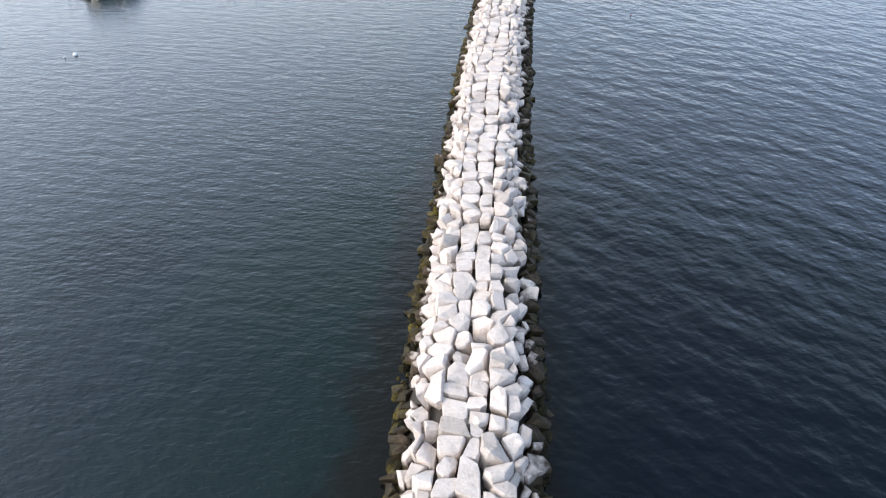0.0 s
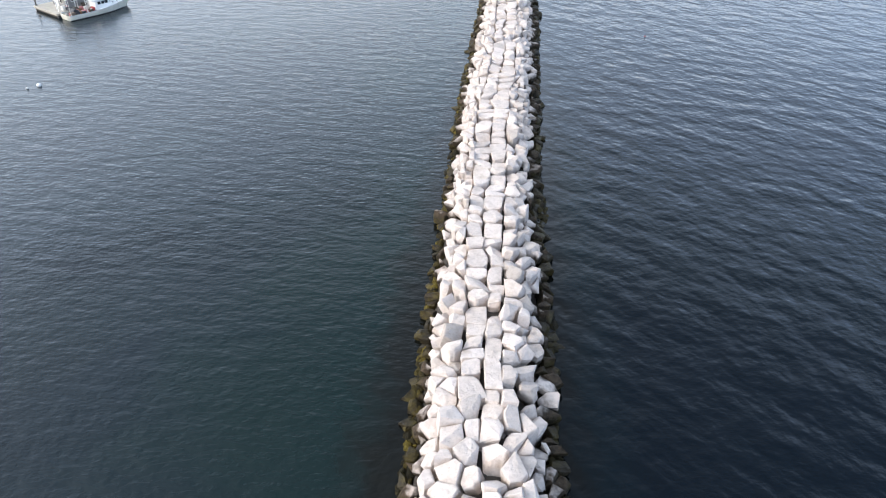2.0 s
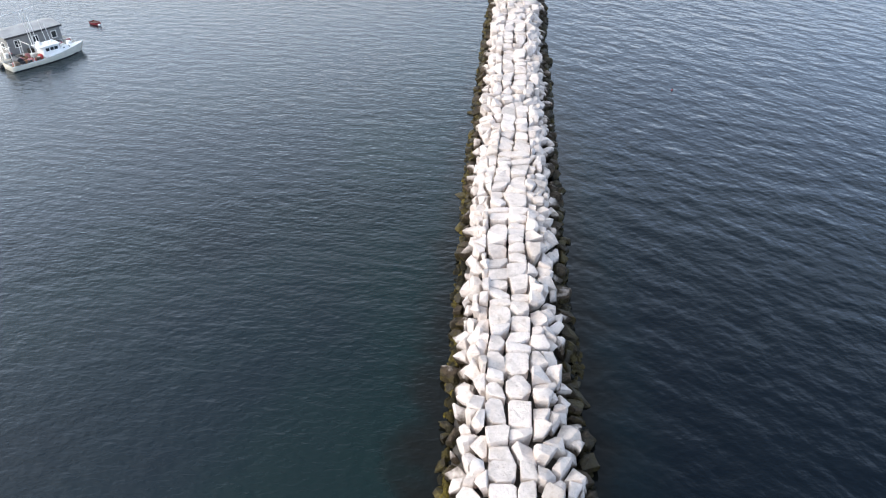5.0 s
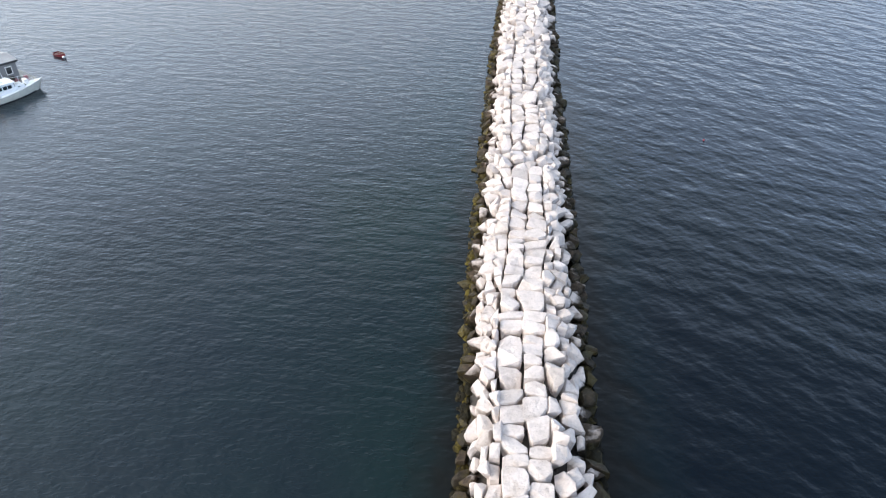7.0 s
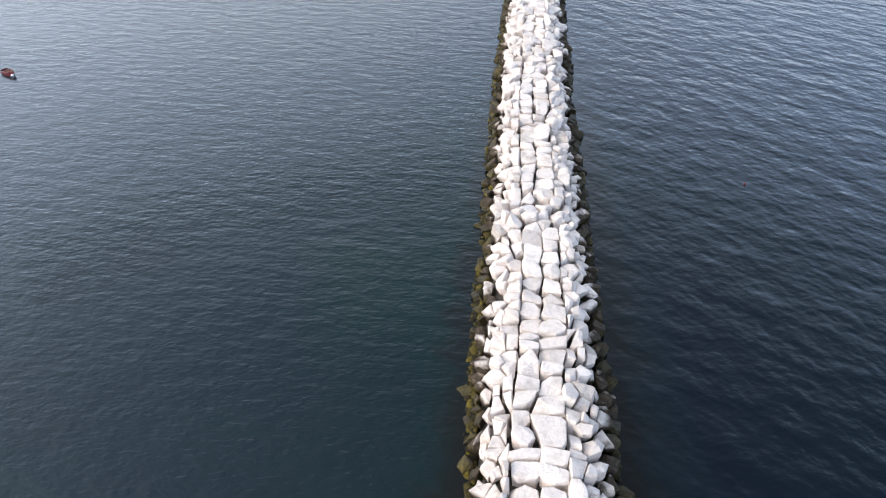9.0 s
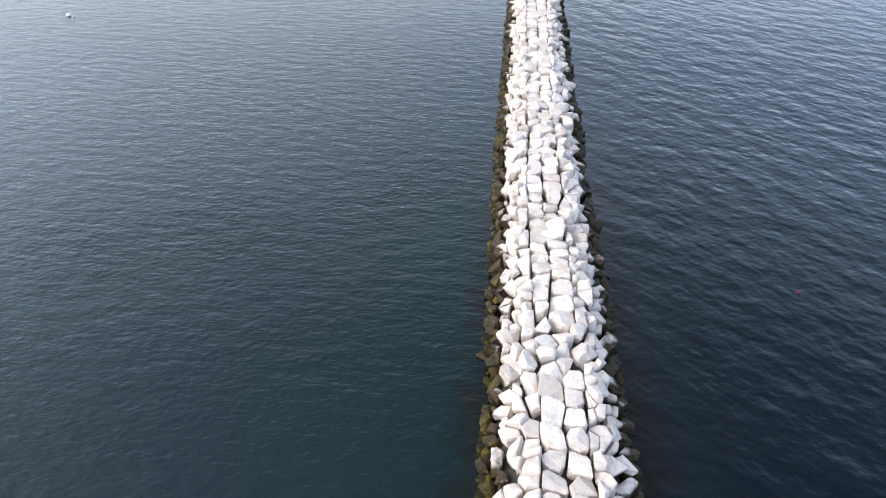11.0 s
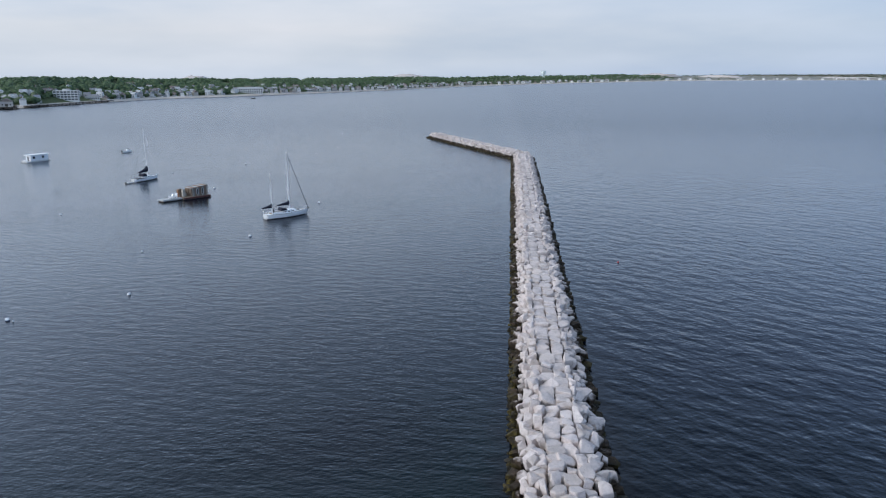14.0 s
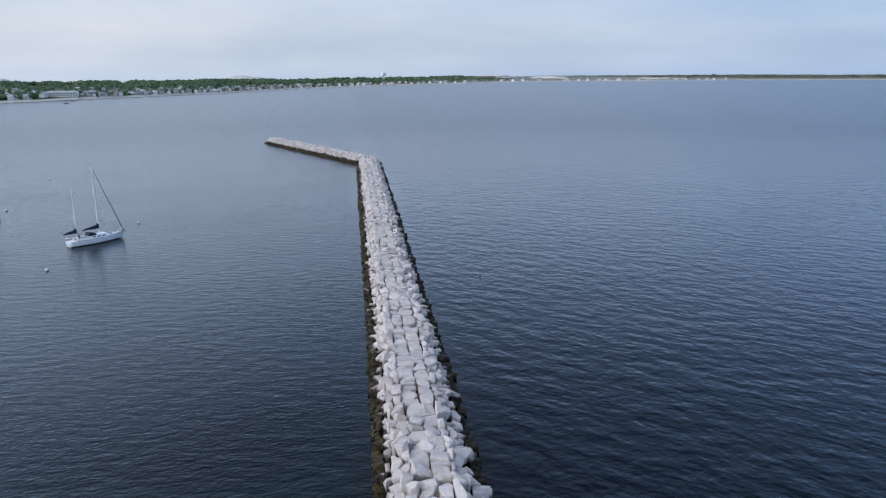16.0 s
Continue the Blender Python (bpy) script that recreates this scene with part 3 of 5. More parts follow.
def stone_places():
    """All blocks: vertices, faces, pose, metres along, kind."""
    rnd = random.Random(23)
    out, seeds = [], []
    for at, s0, s1, way in ((on_main, MAIN_FROM, MAIN_TO - 4, 0.0), (on_arm, 3.0, ARM_LEN - 1, 5.0)):
        tag = 0.0 if at is on_main else 1000.0
        # two rows of roughly squared crown blocks; here and there they give way to odd stones
        for side in (-1, 1):
            joints = courses_of(rnd, side, s0, s1, way)
            for s, e in zip(joints, joints[1:]):
                if e - s < 4.0:
                    skew = rnd.uniform(-0.22, 0.22)
                    cut = [s, e]
                    # a long block may be cracked across into two
                    if e - s > 1.75 and rnd.random() < 0.35:
                        cut.insert(1, s + (e - s) * rnd.uniform(0.35, 0.65))
                    for g, h in zip(cut, cut[1:]):
                        quad = [(split_of(g, way), g - skew), (side * edge_of(g, side, way), g + skew), (side * edge_of(h, side, way), h + skew), (split_of(h, way), h - skew)]
                        skew = skew if rnd.random() < 0.5 else rnd.uniform(-0.22, 0.22)
                        quad = knocked(rnd, [(x + rnd.uniform(-0.12, 0.12), y + rnd.uniform(-0.08, 0.08)) for x, y in quad])
                        if side < 0:
                            quad = quad[::-1]
                        vs, fs, (o, sc) = block(rnd, quad, rnd.uniform(0.03, 0.085), 1.3, rnd.uniform(0.04, 0.085), 0.03, 0.09, 0.22)
                        p, d = at(sc, o)
                        m = Matrix.Translation((p.x, p.y, surface(o) + rnd.uniform(-0.16, 0.14))) @ Matrix.Rotation(d + radians(rnd.uniform(-5, 5)), 4, "Z")
                        out.append((vs, fs, m, tag + sc, "crown"))
                else:
                    k = s + 0.6
                    while k < e - 0.3:
                        q, d = at(k, side * rnd.uniform(0.45, 0.8))
                        seeds.append((q, d, side * 0.6, tag + k, "shoulder"))
                        k += rnd.uniform(1.1, 1.7)
        # flanks: tumbled stones down both slopes
        for o0, step, kind in ((1.95, 1.3, "shoulder"), (2.75, 1.25, "flank"), (3.5, 1.25, "slope"), (4.2, 1.2, "tide"), (4.8, 1.25, "toe")):
            for side in (-1, 1):
                s = s0 - 1 + rnd.uniform(0, 1)
                while s < s1 + (4 if at is on_main else 0):
                    bulge = 0.5 * noise.noise(Vector((s * 0.13, side * 5.0, 2.0)))
                    o = side * (o0 * (0.93 if side > 0 else 1.0) + rnd.uniform(-0.24, 0.24) + bulge * (o0 > 3) )
                    p, d = at(s, o - side * drawn_in(s, side, abs(o), way))
                    if not (kind == "toe" and rnd.random() < 0.25):
                        seeds.append((p, d, o, tag + s, kind))
                    s += step * rnd.uniform(0.5, 1.6)
    for centre, r_list, a0, a1 in ((ARM_B, (0.3, 1.3, 2.3, 3.2, 4.0, 4.6), 10, 205), (Vector((3.2, 489.0, 0)), (0.4, 1.3, 2.3, 3.2, 3.9, 4.6), -40, 130)):
        for r in r_list:
            a = a0 + rnd.uniform(0, 10)
            while a < a1:
                p = centre + Vector((r * math.cos(radians(a)), r * math.sin(radians(a)), 0))
                seeds.append((p, radians(a), r, 2000.0, "flank"))
                a += degrees_of(1.05 * rnd.uniform(0.8, 1.3) / r)
    # drop stones that would lie inside the other leg of the wall
    seeds = [q for q in seeds if q[3] < 470 or bend_distance(q[0]) > abs(q[2]) - 0.95]
    weight = [rnd.uniform(0.62, 1.45) for _ in seeds]
    cells = {}
    for i, q in enumerate(seeds):
        cells.setdefault((int(q[0].x // 2), int(q[0].y // 2)), []).append(i)
    blocks = {}
    for q in out:
        c = q[2].translation
        blocks.setdefault((int(c.x // 2), int(c.y // 2)), []).append(c)
    for i, (p, d, o, s, kind) in enumerate(seeds):
        big = float(np.interp(abs(o), [3.6, 4.6], [1.55, 0.95]))
        ha, hb = big * rnd.uniform(0.55, 1.0), big * rnd.uniform(0.42, 0.72)
        turn = rnd.uniform(0, math.pi)
        cu, su = math.cos(turn), math.sin(turn)
        poly = knocked(rnd, [(p.x + u * cu - v * su, p.y + u * su + v * cu) for u, v in ((-ha, -hb * rnd.uniform(0.7, 1)), (ha * rnd.uniform(0.7, 1), -hb), (ha, hb * rnd.uniform(0.6, 1)), (-ha * rnd.uniform(0.7, 1), hb))])
        gx, gy = int(p.x // 2), int(p.y // 2)
        dead = False
        for ax in (-1, 0, 1):
            for ay in (-1, 0, 1):
                for j in cells.get((gx + ax, gy + ay), ()):
                    if j == i:
                        continue
                    q = seeds[j][0]
                    nx, ny = q.x - p.x, q.y - p.y
                    dist = math.hypot(nx, ny)
                    if dist < 0.42 and j < i:
                        dead = True
                    if 0.42 <= dist < 2.6 and len(poly) > 2:
                        k = weight[i] / (weight[i] + weight[j])
                        poly = clipped(poly, p.x + nx * k, p.y + ny * k, nx, ny)
                # keep off the squared crown blocks
                for c in blocks.get((gx + ax, gy + ay), ()):
                    nx, ny = c.x - p.x, c.y - p.y
                    dist = math.hypot(nx, ny)
                    if 0.2 < dist < 2.4 and abs(o) > 1.0 and len(poly) > 2 and s < 1000:
                        sg = 1 if o > 0 else -1
                        lim = line_x(p.y) + sg * (edge_of(s, sg, 0.0))
                        poly = clipped(poly, lim, p.y, -sg, 0)
        poly = tidy(poly, 0.22)
        if dead or len(poly) < 3:
            continue
        area = 0.5 * abs(sum(poly[k][0] * poly[(k + 1) % len(poly)][1] - poly[(k + 1) % len(poly)][0] * poly[k][1] for k in range(len(poly))))
        if area < 0.22:
            continue
        low = abs(o) > 3.3
        vs, fs, (cx, cy) = block(rnd, poly, rnd.uniform(0.02, 0.11), 1.5 if not low else 1.1, rnd.uniform(0.05, 0.11) + 0.04 * low, 0.06 + 0.12 * low, 0.24, 0.45, 2.6 if low else 1.15)
        side = 1 if o > 0 else -1
        slope = float(np.interp(abs(o), [1.6, 2.4, 3.2, 4.8], [0, 10, 24, 30])) * rnd.uniform(0.0, 1.3)
        tip = Matrix.Rotation(d, 4, "Z") @ Matrix.Rotation(radians(side * slope + rnd.uniform(-18, 18)), 4, "Y") @ Matrix.Rotation(radians(rnd.uniform(-22, 22)), 4, "X") @ Matrix.Rotation(-d, 4, "Z")
        m = Matrix.Translation((cx, cy, surface(o) - sag(s, o) + rnd.uniform(-0.36, 0.40) * float(np.interp(abs(o), [1.6, 1.9, 3.2, 3.9], [0.6, 1, 1, 0.6])))) @ tip
        out.append((vs, fs, m, s, kind))
    return out


STONES = stone_places()
STONES.sort(key=lambda q: q[3])
NEAR_FROM, NEAR_TO = 131.0, 420.0
NAMES = {"crown": "crown_block", "shoulder": "shoulder_stone", "flank": "flank_stone", "slope": "slope_stone", "tide": "tide_stone", "toe": "toe_stone"}


def join_stones(rest, name, label):
    """The stones past those that can be picked apart, as one mesh of many blocks."""
    vs, fs, base = [], [], 0
    for co, faces, m, _, _ in rest:
        mm = np.array(m)
        vs.append(np.array(co) @ mm[:3, :3].T + mm[:3, 3])
        fs.extend([[base + i for i in f] for f in faces])
        base += len(co)
    me = bpy.data.meshes.new(name)
    me.from_pydata(np.concatenate(vs).tolist(), [], fs)
    me.materials.append(STONE_JOINED)
    ob = new(name, me)
    ob.parent = breakwater
    tagged(ob, label, kind="stuff")


# ---- rockweed along the waterline ----
def make_weed():
    """Soft mats of weed that hug the stones at the waterline, thicker on the lee side."""
    rnd = random.Random(41)
    vs, fs = [], []
    for at, s0, s1, each in ((on_main, 122, 300, 16), (on_main, 300, MAIN_TO, 9), (on_arm, 0, ARM_LEN, 7)):
        s = s0
        while s < s1:
            for side in (-1, 1):
                for _ in range(each):
                    thick = noise.noise(Vector((s * 0.25, side * 9, 1)))
                    if rnd.random() > (0.6 if side < 0 else 0.42) + thick:
                        continue
                    o = side * (rnd.uniform(4.25, 5.1) + 0.45 * noise.noise(Vector((s * 0.13, side * 5.0, 2.0))) - (0.25 if side > 0 else 0))
                    p, d = at(s + rnd.uniform(0, 1), o - side * drawn_in(s, side, abs(o), 0.0 if at is on_main else 5.0))
                    r = rnd.choice((0.14, 0.2, 0.28, 0.4)) * rnd.uniform(0.8, 1.2)
                    z = max(0.0, (4.9 - abs(o)) * 0.75) * rnd.uniform(0.2, 1.0)
                    n, b, turn = 8, len(vs), rnd.uniform(0, 6.28)
                    vs.append((p.x, p.y, z + r * rnd.uniform(0.15, 0.4)))
                    for k, (grow, up) in enumerate(((0.55, 0.18), (1.0, -0.12))):
                        for i in range(n):
                            a = turn + i * 2 * math.pi / n + rnd.uniform(-0.25, 0.25)
                            q = r * grow * rnd.uniform(0.65, 1.4)
                            vs.append((p.x + q * math.cos(a) * 0.8, p.y + q * math.sin(a) * 1.25, z + up * r + rnd.uniform(-0.03, 0.03)))
                    for i in range(n):
                        k = (i + 1) % n
                        fs.append((b, b + 1 + i, b + 1 + k))
                        fs.append((b + 1 + i, b + 1 + n + i, b + 1 + n + k, b + 1 + k))
            s += 1.0
    me = bpy.data.meshes.new("rockweed")
    me.from_pydata(vs, [], fs)
    me.materials.append(WEED)
    me.polygons.foreach_set("use_smooth", [True] * len(me.polygons))
    ob = new("rockweed", me)
    tagged(ob, "olive-brown rockweed draped along the waterline stones", "seaweed", kind="stuff")


make_weed()


# ---- boats ----
def hull_mesh(length, beam, free_bow, free_stern, draft=0.35, transom=0.7, full=1.0, n=14):
    """A lofted hull, stern at y=0 and bow at y=length, waterline at z=0; open top."""
    bm = bmesh.new()
    rows = []
    for i in range(n + 1):
        u = i / n
        half = beam / 2 * (transom + (1 - transom) * min(1, u / 0.4) ** 0.8 if u < 0.4 else max(0.0, 1 - ((u - 0.4) / 0.6) ** (2.1 * full)))
        half = max(half, 0.03)
        deck = free_stern + (free_bow - free_stern) * u ** 1.8 - 0.10 * math.sin(math.pi * u)
        rake = 0.08 * length * max(0, u - 0.75) / 0.25
        row = []
        for k, (w, z) in enumerate(((0.0, -draft), (0.62, -draft * 0.7), (0.86, 0.0), (0.95, deck * 0.5), (1.0, deck))):
            y = u * length + rake * (z / max(deck, 0.1)) * 0.8
            row.append((half * w, y, z))
        left = [bm.verts.new((-x, y, z)) for x, y, z in row[::-1]]
        right = [bm.verts.new(p) for p in row[1:]]
        rows.append(left + right)
    for a, b in zip(rows, rows[1:]):
        for k in range(len(a) - 1):
            bm.faces.new((a[k], a[k + 1], b[k + 1], b[k]))
    bm.faces.new(rows[0])
    bm.faces.new(rows[-1][::-1])
    bmesh.ops.recalc_face_normals(bm, faces=bm.faces[:])
    return bm, [(r[0].co.copy(), r[-1].co.copy()) for r in rows]


def deck_mesh(edges, drop, lift=0.06, inset=0.97):
    bm = bmesh.new()
    rows = []
    for a, b in edges:
        mid = (a + b) / 2
        rows.append([bm.verts.new(mid + (a - mid) * inset - Vector((0, 0, drop))), bm.verts.new(mid + Vector((0, 0, lift - drop))), bm.verts.new(mid + (b - mid) * inset - Vector((0, 0, drop)))])
    for r, q in zip(rows, rows[1:]):
        for k in (0, 1):
            bm.faces.new((r[k], r[k + 1], q[k + 1], q[k]))
    bmesh.ops.recalc_face_normals(bm, faces=bm.faces[:])
    return bm


def tube(points, r, n=6):
    """One round rail that follows the points."""
    bm = bmesh.new()
    rings = []
    for i, p in enumerate(points):
        way = (points[min(i + 1, len(points) - 1)] - points[max(i - 1, 0)]).normalized()
        side = way.cross(Vector((0, 0, 1))).normalized()
        up = side.cross(way)
        rings.append([bm.verts.new(p + (side * math.cos(a) + up * math.sin(a)) * r) for a in [2 * math.pi * k / n for k in range(n)]])
    for q, w in zip(rings, rings[1:]):
        for k in range(n):
            bm.faces.new((q[k], q[(k + 1) % n], w[(k + 1) % n], w[k]))
    bm.faces.new(rings[0])
    bm.faces.new(rings[-1][::-1])
    bmesh.ops.recalc_face_normals(bm, faces=bm.faces[:])
    return bm


def rails(name, edges, up, r, mat, parent, squeeze=1.0, level=None):
    for side in (0, 1):
        line = [Vector((e[side].x * squeeze, e[side].y, e[side].z + up)) for e in edges]
        if level is not None:
            line = [Vector((v.x, level[1] * i / (len(edges) - 1), level[0])) for i, v in enumerate(line[:-1])]
        part(name, tube(line, r), mat, parent)


def boom_cover(y0, y1, z0, z1, fat):
    """A stacked sail under its cover, high at the mast and tapering aft."""
    bm = bmesh.new()
    rings = []
    for i in range(7):
        u = i / 6
        y = y0 + (y1 - y0) * u
        h = fat * (1.5 - 1.15 * u) + (0.5 * fat if i == 0 else 0)
        w = fat * (0.55 - 0.25 * u)
        z = z0 + (z1 - z0) * u
        rings.append([bm.verts.new((w * math.cos(a), y, z + h * 0.5 + h * 0.5 * math.sin(a))) for a in [k * math.pi / 4 for k in range(8)]])
    for a, b in zip(rings, rings[1:]):
        for k in range(8):
            bm.faces.new((a[k], a[(k + 1) % 8], b[(k + 1) % 8], b[k]))
    bm.faces.new(rings[0])
    bm.faces.new(rings[-1])
    bmesh.ops.recalc_face_normals(bm, faces=bm.faces[:])
    return bm


def heading(stern, bow):
    """The pose of a boat whose stern and bow stand at these places."""
    a = math.atan2(bow[0] - stern[0], bow[1] - stern[1])
    return pose(stern[0], stern[1], 0, 0, 0, -math.degrees(a))


def sail_rig(boat, y, base, top, boom_to, boom_z, spreaders, radius=0.09, fat=0.42):
    mast = part("mast", rod((0, y, base), (0, y, top), radius, radius * 0.6), ALLOY, boat, "tall white mast")
    for z, w in spreaders:
        part("spreader", rod((-w, y - 0.1, z), (w, y - 0.1, z), 0.035, n=6), ALLOY, mast)
    part("boom", rod((0, y - 0.1, boom_z), (0, boom_to, boom_z + 0.05), 0.07, n=6), ALLOY, boat)
    part("sail_cover", boom_cover(y - 0.05, boom_to, boom_z + 0.05, boom_z + 0.1, fat), NAVY, boat, "navy canvas sail cover")
    return mast


def ketch():
    boat = thing("sailing_ketch", heading((-61.9, 360.0), (-53.6, 368.2)), "white two-masted ketch at anchor with navy sail covers", "sailboat")
    L = 11.2
    bm, edges = hull_mesh(L, 3.5, 1.45, 1.15, 0.3, 0.62)
    hull = part("hull", bm, WHITE, boat, "glossy white hull", True)
    rails("boot_stripe", edges, 0, 0.13, BOTTOM, hull, 0.875, (0.07, L))
    part("deck", deck_mesh(edges, 0.08), WHITE, boat)
    rails("toe_rail", edges, 0.0, 0.035, TEAK, hull)
    part("cabin", box(-1.05, 1.05, 4.3, 8.1, 1.0, 1.75, 0.15, 0.12), WHITE, boat)
    for x in (-1.03, 1.03):
        for y in (4.9, 5.9, 6.9):
            part("porthole", box(x - 0.02, x + 0.02, y - 0.3, y + 0.3, 1.32, 1.52), GLASS, boat)
    part("cockpit_well", box(-0.85, 0.85, 1.5, 4.2, 1.0, 1.24, 0.05), TEAK, boat)
    for x in (-1.05, 1.05):
        part("coaming", box(x - 0.1, x + 0.1, 1.4, 4.3, 1.05, 1.55, 0.04), WHITE, boat)
    part("spray_hood", prism([(3.9, 1.7), (4.2, 2.35), (5.2, 2.2), (5.6, 1.72)], -1.0, 1.0), NAVY, boat)
    part("steering_wheel", rod((0, 2.3, 1.8), (0, 2.36, 1.8), 0.42, n=14), DARK, boat)
    part("hatch", box(-0.3, 0.3, 8.6, 9.2, 1.3, 1.42, 0.03), GLASS, boat)
    sail_rig(boat, 6.5, 1.2, 15.6, 3.2, 2.75, ((6.6, 1.1), (10.6, 0.8)), 0.15, 0.62)
    sail_rig(boat, 1.9, 1.1, 11.0, -0.7, 2.5, ((5.6, 0.6), (6.3, 0.5)), 0.11, 0.6)
    part("furled_genoa", rod((0, 11.7, 1.6), (0, 6.7, 15.2), 0.085, 0.045), NAVY, boat, "furled headsail with navy strip")
    stays = bmesh.new()
    for x in (-1.6, 1.6):
        add_rod(stays, (x, 6.3, 1.2), (x * 0.68, 6.4, 6.6), 0.010, n=4)
        add_rod(stays, (x * 0.68, 6.4, 6.6), (0, 6.5, 15.4), 0.010, n=4)
        add_rod(stays, (x * 0.9, 1.6, 1.1), (0, 1.9, 10.8), 0.010, n=4)
    add_rod(stays, (0, 1.9, 10.8), (0, 6.5, 15.4), 0.010, n=4)
    part("rigging", stays, DARK, boat)
    pulpit, pushpit = bmesh.new(), bmesh.new()
    for x in (-0.55, 0.55):
        add_rod(pulpit, (x, 10.5, 1.4), (x * 0.5, 11.6, 2.1), 0.03, n=5)
        add_rod(pushpit, (x * 1.6, 0.1, 1.15), (x * 1.8, 0.0, 1.85), 0.03, n=5)
    add_rod(pulpit, (-0.28, 11.6, 2.1), (0.28, 11.6, 2.1), 0.03, n=5)
    add_rod(pushpit, (-1.0, 0.0, 1.85), (1.0, 0.0, 1.85), 0.03, n=5)
    part("bow_pulpit", pulpit, ALLOY, boat)
    part("stern_pushpit", pushpit, ALLOY, boat)
    part("anchor_roller", box(-0.12, 0.12, 11.5, 12.3, 1.45, 1.58, 0.02), DARK, boat)


def sloop():
    boat = thing("sailing_sloop", heading((-124.2, 414.6), (-121.2, 425.3)), "small white sloop moored with a dark sail cover", "sailboat")
    bm, edges = hull_mesh(10.4, 3.2, 1.35, 1.0, 0.3, 0.68)
    hull = part("hull", bm, WHITE, boat, "white hull", True)
    part("deck", deck_mesh(edges, 0.06), WHITE, boat)
    rails("toe_rail", edges, 0.0, 0.03, DARK, hull)
    rails("boot_stripe", edges, 0, 0.14, BOTTOM, hull, 0.875, (0.07, 10.4))
    part("cabin", box(-0.95, 0.95, 3.9, 7.4, 0.9, 1.55, 0.14, 0.14), WHITE, boat)
    for x in (-0.93, 0.93):
        for y in (4.5, 5.6, 6.6):
            part("porthole", box(x - 0.03, x + 0.03, y - 0.32, y + 0.32, 1.15, 1.35), GLASS, boat)
    part("cockpit_well", box(-0.8, 0.8, 0.9, 3.8, 0.85, 1.07, 0.05), DARK, boat)
    part("spray_hood", prism([(3.3, 1.5), (3.6, 2.5), (4.6, 2.3), (5.0, 1.5)], -1.05, 1.05), NAVY, boat)
    sail_rig(boat, 6.2, 1.2, 17.2, 2.4, 2.6, ((7.0, 0.9), (12.0, 0.7)), 0.05, 1.05)
    part("forestay", rod((0, 10.7, 1.4), (0, 6.3, 16.4), 0.03, 0.02, 5), ALLOY, boat)
    part("backstay", rod((0, 0.1, 1.0), (0, 6.1, 17.0), 0.02, n=4), DARK, boat)
    post = bmesh.new()
    for x in (-1.0, 1.0):
        add_rod(post, (x, 0.3, 1.0), (x, 0.2, 2.6), 0.04, n=5)
    add_rod(post, (-1.0, 0.2, 2.6), (1.0, 0.2, 2.6), 0.04, n=5)
    part("stern_arch", post, DARK, boat)
    small = thing("inflatable_dinghy", pose(-125.0, 411.4, 0, 0, 0, -15), "pale inflatable dinghy tied astern of the sloop", "dinghy")
    tube = bmesh.new()
    for x in (-0.5, 0.5):
        add_rod(tube, (x, 0, 0.22), (x, 2.0, 0.22), 0.24, 0.22, 10)
        add_rod(tube, (x, 2.0, 0.22), (0, 2.7, 0.32), 0.22, 0.18, 10)
    part("tube", tube, GREY_WHITE, small, "", True)
    part("floor_board", box(-0.45, 0.45, 0.1, 2.0, 0.05, 0.12), DARK, small)
    part("outboard", box(-0.15, 0.15, -0.35, 0.0, 0.2, 0.75, 0.05), DARK, small)


def houseboat():
    boat = thing("houseboat", heading((-195.1, 461.6), (-190.9, 473.7)) @ Matrix.Scale(0.84, 4), "white box-shaped houseboat with dark square windows", "houseboat")
    part("pontoon", box(-2.2, 2.2, 0, 12.4, -0.3, 0.55, 0.12), GREY_WHITE, boat, "weathered pontoon deck")
    part("cabin", box(-1.9, 1.9, 2.4, 11.6, 0.55, 3.15, 0.1, 0.03), WHITE, boat)
    part("cabin_roof", box(-2.15, 2.15, 1.6, 12.1, 3.15, 3.4, 0.08), WHITE, boat)
    for x in (-1.9, 1.9):
        for y in (4.0, 8.8):
            w = part("window", box(x - 0.05, x + 0.05, y - 0.55, y + 0.55, 1.6, 2.6), GLASS, boat)
            part("window_frame", box(x - 0.03, x + 0.03, y - 0.65, y + 0.65, 1.5, 2.7), GREY_WHITE, w)
    part("door", box(-0.4, 0.4, 2.33, 2.41, 0.6, 2.6), DARK, boat)
    part("engine_box", box(-0.9, 0.9, 0.2, 1.1, 0.55, 1.2, 0.1), WHITE, boat)
    for x in (-2.0, 2.0):
        guard = bmesh.new()
        for y in (0.2, 1.2, 2.2):
            add_rod(guard, (x, y, 0.5), (x, y, 1.5), 0.03, n=5)
        add_rod(guard, (x, 0.2, 1.5), (x, 2.2, 1.5), 0.03, n=5)
        part("railing", guard, ALLOY, boat)


def small_launch(x, y, turn):
    boat = thing("motor_launch", pose(x, y, 0, 0, 0, turn), "small white open motor launch on a mooring", "motorboat")
    bm, edges = hull_mesh(5.0, 2.1, 1.0, 0.75, 0.2, 0.85)
    part("hull", bm, WHITE, boat, "", True)
    part("deck", deck_mesh(edges, 0.3), GREY_WHITE, boat)
    part("console", box(-0.4, 0.4, 2.3, 3.2, 0.5, 1.5, 0.06, 0.1), WHITE, boat)
    part("windscreen", box(-0.4, 0.4, 3.1, 3.15, 1.5, 1.9), GLASS, boat)
    part("outboard", box(-0.22, 0.22, -0.5, 0.05, 0.3, 1.3, 0.08), DARK, boat)


